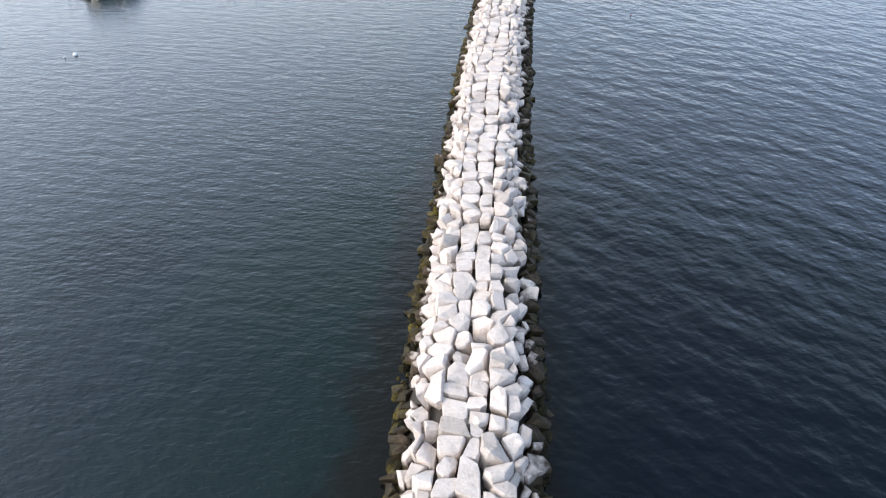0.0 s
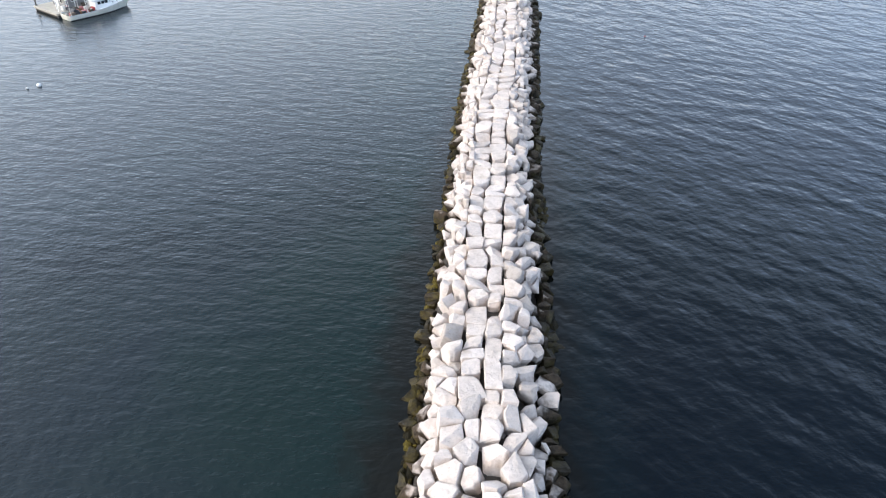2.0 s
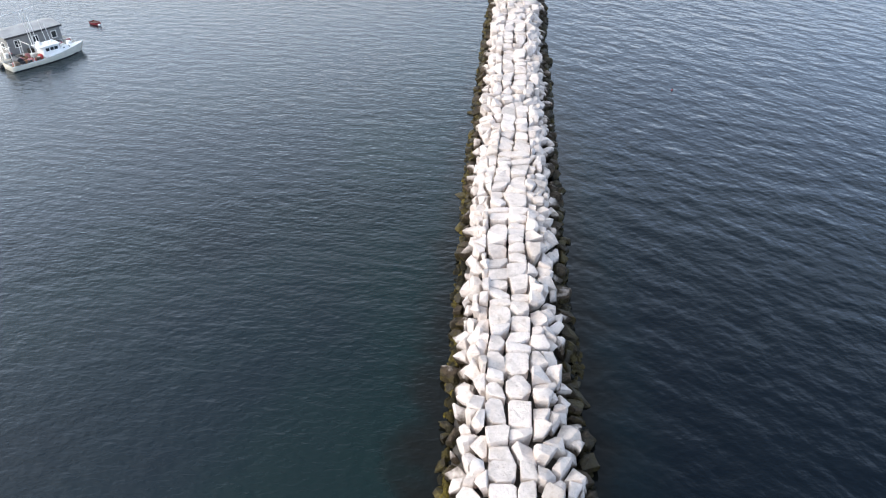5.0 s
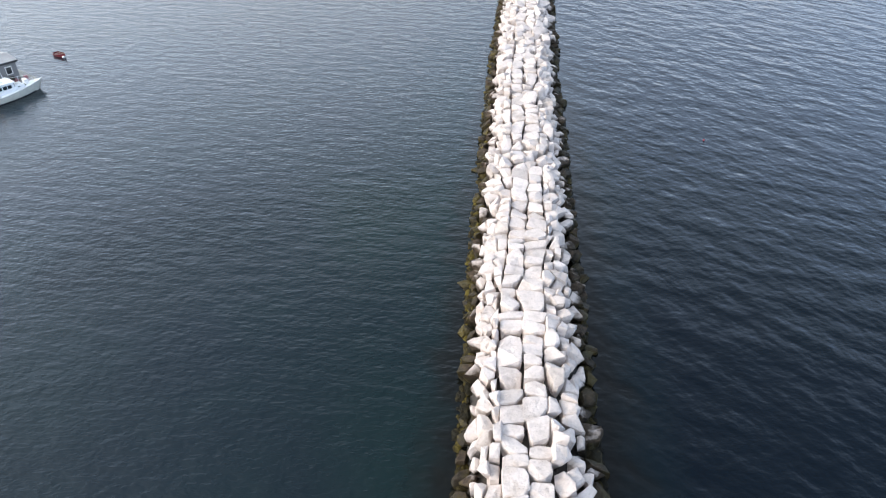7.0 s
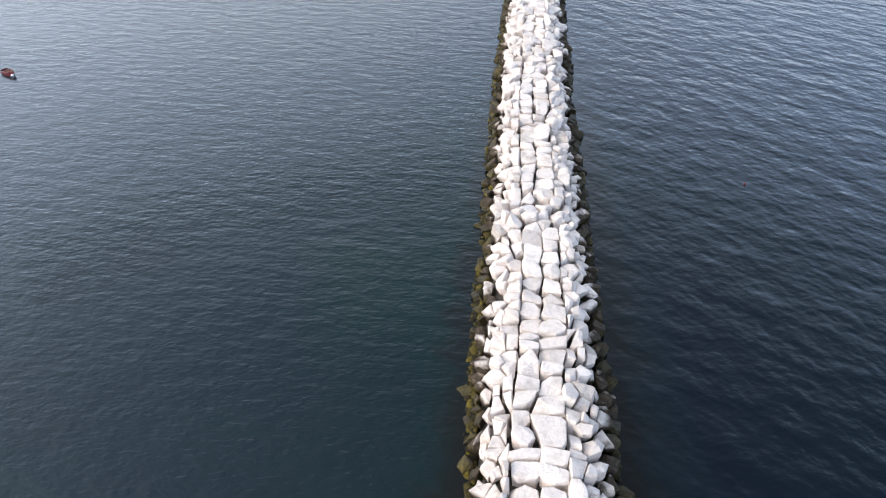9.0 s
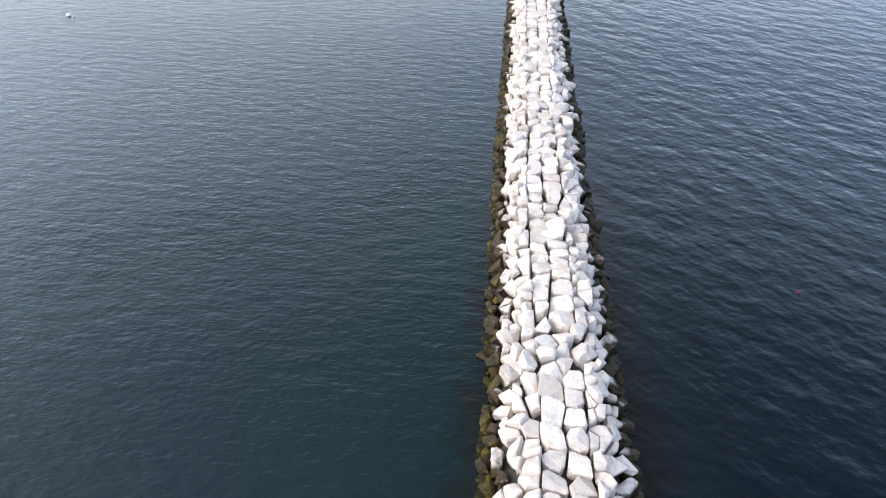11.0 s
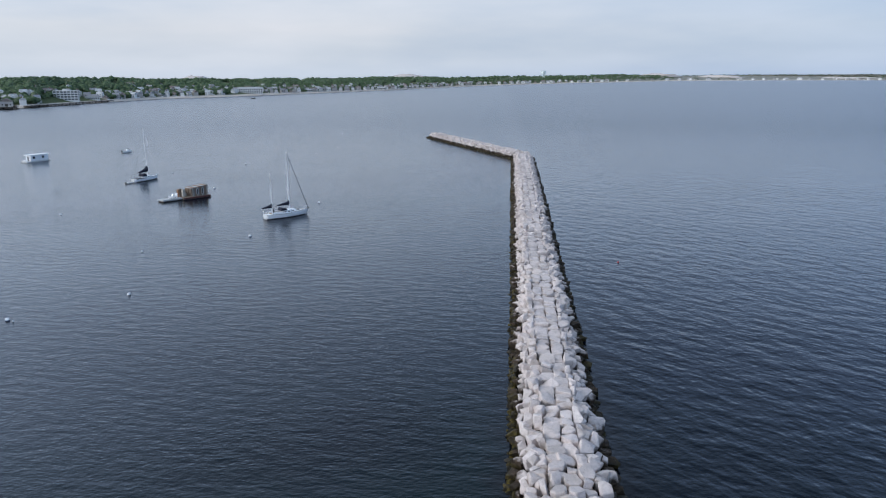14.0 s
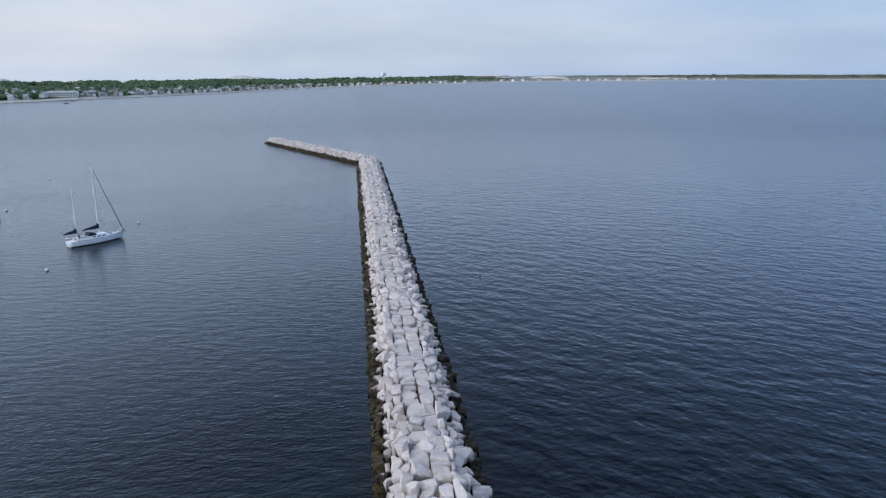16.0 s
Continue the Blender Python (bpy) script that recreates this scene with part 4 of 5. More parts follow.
def raft_house():
    m = heading((-96.0, 384.2), (-89.8, 392.3)) @ Matrix.Scale(0.9, 4)
    raft = thing("floating_shack", m, "small boarded shack on a dark timber raft", "raft house")
    part("raft_deck", box(-2.6, 2.6, 1.6, 10.8, 0.15, 0.7, 0.05), BROWN_WOOD, raft, "weathered plank deck")
    for x in (-2.1, 0, 2.1):
        part("float_log", rod((x, 1.5, 0.05), (x, 10.9, 0.05), 0.35, n=10), DARK_WOOD, raft)
    part("shack_wall", box(-1.9, 1.9, 4.6, 10.2, 0.7, 3.25), BROWN_WOOD, raft, "brown board walls")
    part("shack_roof", prism([(4.5, 3.1), (4.5, 3.25), (10.3, 3.85), (10.3, 3.2)], -1.96, 1.96), BROWN_WOOD, raft, "brown board roof")
    for k in range(14):
        y = 4.75 + k * 0.4
        part("wall_board", box(1.88, 1.97, y - 0.15, y + 0.15, 0.75, 3.2 + 0.09 * k * 0.3), (BROWN_WOOD, PLANKS, SHINGLE_DARK, BROWN_WOOD)[k % 4], raft, "weathered grey-brown wall board")
    for y in (6.6, 8.4):
        w = part("tall_window", box(1.95, 2.02, y - 0.2, y + 0.2, 1.3, 2.85), GLASS, raft)
        part("window_frame", box(1.94, 2.0, y - 0.3, y - 0.19, 1.2, 2.95), CLAPBOARD, w, "pale window trim")
        part("window_frame", box(1.94, 2.0, y + 0.19, y + 0.3, 1.2, 2.95), CLAPBOARD, w, "pale window trim")
    for k in range(9):
        y = 4.55 + k * 0.64
        z, e = 3.26 + (y - 4.5) * 0.1034, 3.26 + (y + 0.46 - 4.5) * 0.1034
        part("roof_board", prism([(y, z - 0.04), (y, z + 0.05), (y + 0.46, e + 0.05), (y + 0.46, e - 0.04)], -1.9, 2.05), (DOCK_GREY, RUST_WOOD, SHINGLE_DARK)[k % 3], raft, "mismatched grey and brown roof board")
    part("rub_board", box(2.58, 2.68, 1.7, 10.7, 0.2, 0.66), RAFT_RED, raft, "faded red-brown side board")
    part("door", box(-0.5, 0.5, 4.52, 4.61, 0.72, 2.7), BROWN_WOOD, raft)
    rnd = random.Random(8)
    for i in range(7):
        x, y, h = rnd.uniform(-1.9, 1.9), rnd.uniform(2.0, 4.0), rnd.uniform(0.7, 2.4)
        part("stacked_crate", box(x - 0.45, x + 0.45, y - 0.4, y + 0.4, 0.7, 0.7 + h, 0.03), rnd.choice((BROWN_WOOD, RUST_WOOD, TAN, DARK_WOOD, RUST_WOOD, PLANKS)), raft)
    for x in (-2.0, -0.7, 0.8, 2.0):
        part("post", rod((x, 4.3, 0.7), (x, 4.25, 3.0 + 0.2 * x), 0.09, n=6), BROWN_WOOD, raft)
    dock = thing("floating_dock", heading((-98.4, 380.6), (-94.3, 386.4)), "low grey float dock beside the boarded shack", "dock")
    part("dock_deck", box(-1.5, 1.5, 0, 7.2, 0.25, 0.6, 0.04), DOCK_GREY, dock)
    part("dock_float", box(-1.35, 1.35, 0.1, 7.1, -0.2, 0.25), DARK_WOOD, dock)
    for k, y in enumerate((3.0, 4.4)):
        chair = thing("deck_chair", heading((-98.4, 380.6), (-94.3, 386.4)) @ pose(0.2, y, 0.6, 0, 0, 40 * k), "white slatted chair on the float dock", "chair", "chairs on the dock")
        part("seat", box(-0.4, 0.4, -0.4, 0.4, 0.35, 0.45, 0.02), WHITE, chair)
        part("backrest", prism([(0.3, 0.4), (0.42, 0.4), (0.75, 1.25), (0.63, 1.25)], -0.4, 0.4), WHITE, chair)
        for x in (-0.38, 0.38):
            part("armrest", box(x - 0.08, x + 0.08, -0.45, 0.4, 0.6, 0.67), WHITE, chair)
            for y2 in (-0.35, 0.35):
                part("leg", box(x - 0.05, x + 0.05, y2 - 0.05, y2 + 0.05, 0, 0.62), WHITE, chair)


def lobster_boat():
    boat = thing("lobster_boat", heading((-66.3, 222.0), (-60.3, 231.6)) @ Matrix.Scale(0.87, 4), "white fishing boat with wheelhouse and cluttered working deck", "fishing boat")
    L = 11.6
    bm, edges = hull_mesh(L, 3.9, 1.4, 0.9, 0.35, 0.86, 1.25)
    hull = part("hull", bm, STAINED_WHITE, boat, "white hull with rust-stained stern", True)
    rails("boot_stripe", edges, 0, 0.06, BOTTOM, hull, 0.870, (0.06, L))
    rails("rub_rail", edges, -0.02, 0.07, GREY_WHITE, hull)
    part("work_deck", deck_mesh(edges[:9], 0.55, 0.02, 0.94), GREY_WHITE, boat, "worn working deck")
    part("foredeck", deck_mesh(edges[7:], 0.05, 0.12, 0.97), WHITE, boat)
    house = part("wheelhouse", box(-1.2, 1.1, 5.2, 8.1, 0.5, 2.3, 0.12, 0.07), WHITE, boat)
    part("wheelhouse_roof", box(-1.3, 1.2, 4.7, 8.2, 2.3, 2.43, 0.05), WHITE, boat)
    for x in (-0.72, -0.05, 0.62):
        part("front_window", box(x - 0.28, x + 0.28, 7.98, 8.08, 1.6, 2.08), GLASS, house)
    for x in (-1.14, 1.05):
        for y in (6.0, 6.7, 7.35):
            part("side_window", box(x - 0.05, x + 0.05, y - 0.27, y + 0.27, 1.6, 2.06), GLASS, house)
    part("trunk_cabin", box(-0.95, 0.95, 7.85, 9.6, 1.1, 1.62, 0.13, 0.15), WHITE, boat)
    for x in (-1.0, 1.0):
        part("porthole", box(x * 0.84 - 0.05, x * 0.84 + 0.05, 8.5, 8.75, 1.36, 1.5), GLASS, boat)
    part("deck_locker", box(-0.5, 0.35, 9.75, 10.3, 1.45, 1.95, 0.05), WHITE, boat)
    for x in (-0.55, 0.55):
        part("trunk_window", box(x - 0.22, x + 0.22, 9.56, 9.63, 1.3, 1.5), GLASS, boat)
    part("search_light", rod((-0.5, 7.6, 2.42), (-0.5, 7.75, 2.7), 0.14, n=8), ALLOY, boat)
    part("net_drum", rod((-1.0, 1.6, 1.2), (1.0, 1.6, 1.2), 0.5, n=12), DARK, boat, "dark net drum wound with rope")
    part("deck_hatch", box(-0.32, 0.32, 8.6, 9.2, 1.60, 1.70, 0.03), GREY_WHITE, boat)
    part("radar_dome", rod((0.1, 6.6, 2.43), (0.1, 6.6, 2.73), 0.32, 0.28, 14), WHITE, boat)
    part("life_raft", rod((-0.9, 5.6, 2.66), (-0.1, 5.6, 2.66), 0.25, n=12), WHITE, boat)
    for x, y, h in ((-1.2, 4.9, 7.6), (1.1, 4.9, 7.4), (-0.5, 6.9, 6.0), (0.7, 7.1, 5.6)):
        part("antenna", rod((x, y, 2.3), (x, y - 0.3, h), 0.05, 0.03, 6), WHITE, boat)
    part("mast", rod((0, 4.7, 0.6), (0, 4.7, 8.3), 0.08, 0.06), GREY_WHITE, boat)
    part("boom", rod((0, 6.4, 8.2), (-0.4, -1.6, 7.6), 0.05, n=6), WHITE, boat)
    frame_rods = bmesh.new()
    for x in (-1.7, 1.7):
        add_rod(frame_rods, (x, 0.3, 0.8), (x, 0.3, 3.6), 0.06, n=6)
        add_rod(frame_rods, (x, 3.4, 0.8), (x * 0.8, 3.4, 3.4), 0.06, n=6)
    add_rod(frame_rods, (-1.7, 0.3, 3.6), (1.7, 0.3, 3.6), 0.06, n=6)
    add_rod(frame_rods, (-1.36, 3.4, 3.4), (1.36, 3.4, 3.4), 0.06, n=6)
    part("gallows_frame", frame_rods, GREY_WHITE, boat)
    rnd = random.Random(4)
    for i in range(44):
        x, y = rnd.uniform(-1.4, 1.4), rnd.uniform(0.5, 4.9)
        k = rnd.uniform(0.14, 0.36)
        part("fish_box", box(x - k, x + k, y - k, y + k, 0.45, 0.45 + rnd.uniform(0.35, 0.9), 0.03), rnd.choice((DARK_WOOD, DARK, GREY_WHITE, WHITE, PINK, BROWN_WOOD, RUST_WOOD)), boat)
    for x, y, z in ((0.9, 4.5, 0.95), (1.15, 4.0, 0.9), (0.5, 4.9, 1.0)):
        part("float_ball", ball(0.38, 1, (x, y, z)), ORANGE, boat, "orange net float", True)
    part("red_net", ball(0.8, 0.55, (-0.4, 2.5, 0.6), 10, 7), RED, boat, "heap of dark red netting")
    for x in (-1, 1):
        guard = bmesh.new()
        for y0, w in ((8.4, 1.7), (9.6, 1.25), (10.8, 0.65)):
            add_rod(guard, (x * w, y0, 1.2), (x * w, y0, 2.05), 0.025, n=5)
        add_rod(guard, (x * 1.75, 8.4, 2.05), (x * 1.3, 9.6, 2.1), 0.025, n=5)
        add_rod(guard, (x * 1.3, 9.6, 2.1), (x * 0.7, 10.8, 2.15), 0.025, n=5)
        part("bow_rail", guard, ALLOY, boat)


def prism_y(outline, y0, y1):
    """A solid from an outline in x and z, along y."""
    bm = prism([(x, z) for x, z in outline], y0, y1)
    for v in bm.verts:
        v.co = Vector((v.co.y, v.co.x, v.co.z))
    bmesh.ops.recalc_face_normals(bm, faces=bm.faces[:])
    return bm


def net_shed():
    m = heading((-66.3, 222.0), (-60.3, 231.6)) @ Matrix.Scale(0.87, 4)
    barge = thing("work_float", m, "pale timber work float alongside the fishing boat", "float")
    part("float_deck", box(-10.6, -2.15, -0.4, 12.6, 0.35, 0.75, 0.05), PLANKS, barge, "pale worn planks")
    part("float_hull", box(-10.4, -2.3, -0.2, 12.4, -0.3, 0.35), DARK_WOOD, barge)
    for y in (0.0, 4.2, 8.4, 12.3):
        part("mooring_post", rod((-10.3, y, 0.0), (-10.3, y, 2.3), 0.12, n=7), DARK_WOOD, barge)
        part("fender_tyre", rod((-2.22, y, 0.1), (-2.0, y, 0.1), 0.35, n=12), DARK, barge)
    shed = thing("net_shed", m, "grey-shingled shed with white-trimmed windows on a float", "shed")
    x0, x1, y0, y1 = -8.8, -3.9, 2.4, 11.0
    part("shed_wall", prism_y([(x0, 0.75), (x0, 3.55), ((x0 + x1) / 2, 3.95), (x1, 3.55), (x1, 0.75)], y0, y1), SHINGLE_DARK, shed, "grey weathered shingle walls")
    part("shed_roof", prism_y([(x0 - 0.3, 3.5), (x0 - 0.3, 3.62), ((x0 + x1) / 2, 4.1), (x1 + 0.3, 3.62), (x1 + 0.3, 3.5), ((x0 + x1) / 2, 3.98)], y0 - 0.3, y1 + 0.3), ROOF_GREY, shed, "light grey roofing")
    part("eave_board", box(x1 + 0.28, x1 + 0.36, y0 - 0.3, y1 + 0.3, 3.36, 3.64), DARK, shed, "dark eave board")
    for y in (3.9, 6.8, 9.8):
        w = part("window", box(x1 - 0.02, x1 + 0.05, y - 0.36, y + 0.36, 1.85, 2.8), GLASS, shed)
        part("window_frame", box(x1 - 0.03, x1 + 0.03, y - 0.47, y + 0.47, 1.73, 2.92), CLAPBOARD, w, "white window trim")
    for x in (-5.4,):
        w = part("window", box(x - 0.36, x + 0.36, y0 - 0.05, y0 + 0.02, 1.6, 2.45), GLASS, shed)
        part("window_frame", box(x - 0.47, x + 0.47, y0 - 0.03, y0 + 0.03, 1.48, 2.57), CLAPBOARD, w)
    d = part("door", box(-7.1, -6.4, y0 - 0.06, y0 + 0.02, 0.76, 2.2), CLAPBOARD, shed, "white plank door")
    part("door_handle", rod((-6.5, y0 - 0.12, 1.5), (-6.5, y0 - 0.05, 1.5), 0.04, n=6), DARK, d)
    for i, (x, y) in enumerate(((-3.4, 0.6), (-2.9, 2.0), (-3.1, 3.6), (-4.6, 0.9), (-5.5, 1.6))):
        rack = thing("gear_pole", m @ pose(x, y, 0.75), "upright white gear pole on the work float", "pole", "poles on the float")
        part("pole", rod((0, 0, 0), (0.1 * (i % 3 - 1), 0.1, 2.2 + 0.3 * (i % 2)), 0.05, 0.04, 6), WHITE, rack)
        part("cross_bar", rod((-0.5, 0.05, 1.7), (0.5, 0.05, 1.75), 0.035, n=6), WHITE, rack)
    rnd = random.Random(14)
    for i in range(14):
        x, y, k = rnd.uniform(-3.8, -2.6), rnd.uniform(0.8, 12), rnd.uniform(0.3, 0.5)
        trap = thing("lobster_trap", m @ pose(x, y, 0.75, 0, 0, rnd.uniform(-20, 20)), "wire lobster trap stacked on the float", "lobster trap", "traps on the float")
        part("trap_frame", box(-k, k, -0.3, 0.3, 0, rnd.uniform(0.35, 0.8), 0.03), rnd.choice((DARK_WOOD, BROWN_WOOD, DARK, GREY_WHITE, PINK)), trap)


def skiff():
    boat = thing("red_skiff", heading((-65.7, 242.5), (-63.9, 241.6)) @ Matrix.Scale(0.72, 4), "small dark red rowing skiff moored by a line", "dinghy")
    bm, edges = hull_mesh(3.1, 1.5, 0.75, 0.5, 0.15, 0.8)
    part("hull", bm, RED, boat, "dark red hull")
    part("floor_boards", deck_mesh(edges, 0.35, 0.0, 0.85), RED, boat)
    for y in (0.8, 1.8):
        part("thwart", box(-0.6, 0.6, y - 0.12, y + 0.12, 0.38, 0.44), BROWN_WOOD, boat)
    rails("gunwale", edges, 0.0, 0.04, DARK, boat)
    part("bow_float", ball(0.28, 0.8, (0.25, 3.0, 0.15)), BUOY_WHITE, boat, "white fender at the bow", True)


def mooring_buoy(x, y, r, band=True):
    b = thing("mooring_buoy", pose(x, y, 0), "round white mooring buoy afloat", "buoy", "mooring buoys")
    part("ball", ball(r, 0.92, (0, 0, r * 0.35)), BUOY_WHITE, b, "", True)
    if band:
        part("band", rod((0, 0, r * 0.10), (0, 0, r * 0.28), r * 1.0, r * 1.01, 16), BUOY_BLUE, b)
    part("top_ring", rod((0, 0, r * 1.2), (0, 0, r * 1.45), r * 0.12, n=8), DARK, b)


def pot_buoy(x, y, mat, label, size=1.0):
    b = thing("pot_buoy", pose(x, y, 0, 18, 0, 30) @ Matrix.Scale(size, 4), label, "buoy", "lobster pot buoys")
    part("float_body", rod((0, 0, -0.08), (0, 0, 0.22), 0.16, 0.11, 10), mat, b)
    part("spindle", rod((0, 0, 0.2), (0, 0, 0.5), 0.025, n=6), DARK, b)


def moored_skiff():
    boat = thing("moored_skiff", pose(-361, 1195, 0, 0, 0, 70), "small dark open skiff moored off the beach", "dinghy")
    bm, edges = hull_mesh(7.5, 2.6, 1.5, 1.1, 0.2, 0.85)
    part("hull", bm, DARK, boat, "dark hull", True)
    part("floor_boards", deck_mesh(edges, 0.4, 0.0, 0.9), DARK_WOOD, boat)
    part("engine_box", box(-0.6, 0.6, 1.0, 2.4, 0.6, 1.7, 0.08), DARK, boat)


ketch()
sloop()
moored_skiff()
houseboat()
small_launch(-174.6, 498.6, -20)
raft_house()
lobster_boat()
net_shed()
skiff()
for x, y, r in ((-55.0, 196.6, 0.42), (-74.9, 287.6, 0.5), (-59.1, 341.9, 0.5), (-114.8, 361.5, 0.4), (-54.6, 382.8, 0.5), (-63.8, 300.4, 0.4), (-93.1, 404.6, 0.55),
                (-105.0, 463.9, 0.5), (-75.7, 327.2, 0.3), (-86.8, 500.6, 0.5), (-83.1, 526.1, 0.5), (-99.0, 605.1, 0.6), (-121.9, 437.1, 0.4)):
    mooring_buoy(x, y, r * 0.68, r > 0.45)
for x, y in ((-55.9, 195.6), (-73.8, 287.2)):
    pot_buoy(x, y, BUOY_WHITE, "small white pick-up float beside a mooring buoy")
pot_buoy(20.3, 223.6, RED, "dark red lobster pot buoy afloat on open water", 0.7)
pot_buoy(16.6, 326.3, ORANGE, "orange-red lobster pot buoy afloat on open water")

# ---- far shore ----
HUB = Vector((-5.0, 196.0, 0))
SHORE = [(-75, 720), (-50, 800), (-37.0, 863), (-34.8, 872), (-32.5, 950), (-30.0, 1005), (-26.1, 1113), (-22.0, 1165), (-17.7, 1267), (-13.3, 1401),
         (-8.8, 1583), (-4.3, 1913), (0.2, 2307), (4.7, 2738), (9.0, 3137), (13.2, 3780), (20.0, 4180), (27.5, 4380), (40, 4420), (55, 4420)]


def shore_r(a):
    return 1.012 * float(np.interp(a, [p[0] for p in SHORE], [p[1] for p in SHORE]))


def shore_place(a, inland):
    r = shore_r(a) + inland
    return HUB + Vector((math.sin(radians(a)), math.cos(radians(a)), 0)) * r


def hill(a, inland):
    """The ground's height, inland metres behind the beach at this bearing."""
    r = shore_r(a)
    depth = inland / (r * 0.30)
    top = float(np.interp(a, [-75, -37, -33, -31, -26, -18, -10, -4, 3, 9, 14, 20, 28, 34, 50], [24, 25, 27, 25, 22, 22, 23, 22, 23, 27, 25, 30, 32, 28, 28]))
    base = float(np.interp(depth, [0, 0.02, 0.08, 0.3, 0.6, 1.0, 1.3], [-1.0, 1.6, 3.6, 0.55 * top, top, 0.7 * top, 0.4 * top]))
    wave = noise.noise(Vector((a * 0.5, depth * 2.5, 0.3))) * 3.2 + noise.noise(Vector((a * 1.7, depth * 5, 4.3))) * 1.2
    return base + wave * min(1, depth * 2.2)


def make_land():
    bm = bmesh.new()
    steps = [-0.01, 0.0, 0.012, 0.025, 0.05, 0.09, 0.15, 0.22, 0.3, 0.4, 0.5, 0.6, 0.75, 0.9, 1.1, 1.3]
    rows = []
    a = -75.0
    while a <= 55.0:
        row = []
        for d in steps:
            inland = min(d * shore_r(a) * 0.30, 4720 - shore_r(a))
            p = shore_place(a, inland)
            row.append(bm.verts.new((p.x, p.y, hill(a, d * shore_r(a) * 0.30) if d > 0 else -1.2)))
        rows.append(row)
        a += 0.5
    for r, q in zip(rows, rows[1:]):
        for k in range(len(r) - 1):
            bm.faces.new((r[k], r[k + 1], q[k + 1], q[k]))
    bmesh.ops.recalc_face_normals(bm, faces=bm.faces[:])
    ob = new("ground", mesh_from(bm, "ground", LAND, True))
    tagged(ob, "low wooded shore with a narrow sand beach", "shore", kind="structure")


make_land()


def clump_mesh(rnd):
    """A crown of leaf clumps: an uneven lump with a broken outline."""
    bm = bmesh.new()
    bmesh.ops.create_icosphere(bm, subdivisions=1, radius=1.0)
    o = Vector((rnd.uniform(0, 50), 0, 0))
    for v in bm.verts:
        n = noise.noise(v.co * 1.6 + o) * 0.5 + noise.noise(v.co * 4.0 + o) * 0.4
        v.co *= 1 + n
        v.co.z *= 0.75
    vs = np.array([v.co[:] for v in bm.verts])
    fs = np.array([[v.index for v in f.verts] for f in bm.faces])
    bm.free()
    return vs, fs


def make_woods():
    rnd = random.Random(77)
    lib = [clump_mesh(rnd) for _ in range(10)]
    vs, fs, base = [], [], 0
    for i in range(34000):
        a = rnd.uniform(-50, 46)
        if a > -5 and rnd.random() < 0.6:
            a = rnd.uniform(-50, -5)
        r = shore_r(a)
        d = rnd.uniform(0.30 if a < -12 else 0.24, 0.85) if rnd.random() < 0.8 else rnd.uniform(0.06, 0.32)
        if a > 13 and rnd.random() < 0.85:
            continue
        if d < 0.15 and (-34.4 < a < -30.2 or -21.6 < a < -18.6):
            continue
        if noise.noise(Vector((a * 0.9, d * 4, 11))) < -0.36:
            continue
        inland = min(d * r * 0.30, 4700 - r)
        p = shore_place(a, inland)
        k = rnd.choice((1.5, 1.9, 2.3, 2.8, 3.6)) * rnd.uniform(0.85, 1.15) * (1 + 0.7 * max(0, (r - 1200) / 3000))
        tall = rnd.uniform(0.8, 1.2) * (1.0 if a < 12 else 0.45)
        v, f = rnd.choice(lib)
        turn = rnd.uniform(0, 6.28)
        c, s = math.cos(turn), math.sin(turn)
        w = np.stack([(v[:, 0] * c - v[:, 1] * s) * k + p.x, (v[:, 0] * s + v[:, 1] * c) * k + p.y, v[:, 2] * k * tall + hill(a, d * r * 0.30) + k * tall * 0.7 + rnd.uniform(0, 1.2)], 1)
        vs.append(w)
        fs.append(f + base)
        base += len(v)
    me = bpy.data.meshes.new("woods")
    me.from_pydata(np.concatenate(vs).tolist(), [], np.concatenate(fs).tolist())
    me.materials.append(FOLIAGE)
    me.polygons.foreach_set("use_smooth", [True] * len(me.polygons))
    tagged(new("woods", me), "far green woodland covering the low hills", "woods", kind="stuff")


make_woods()


def make_dune(a, inland, wide, tall):
    p = shore_place(a, inland)
    ob = thing("sand_dune", pose(p.x, p.y, hill(a, inland) - 3, 0, 0, -a), "pale bare sand dune rising above the woods", "dune", "far dunes", "structure")
    bm = bmesh.new()
    bmesh.ops.create_icosphere(bm, subdivisions=3, radius=1)
    for v in bm.verts:
        n = 1 + 0.35 * noise.noise(v.co * 1.8 + Vector((a, 0, 0)))
        v.co = Vector((v.co.x * wide * n, v.co.y * wide * 0.5 * n, max(v.co.z, -0.1) * tall * n))
    part("sand", bm, DUNE, ob, "", True)


for a, d, w, h in ((-23.9, 420, 40, 25), (-7.6, 620, 80, 26), (16.2, 400, 120, 15), (11.8, 620, 130, 16), (24.5, 260, 150, 8)):
    make_dune(a, d, w, h)


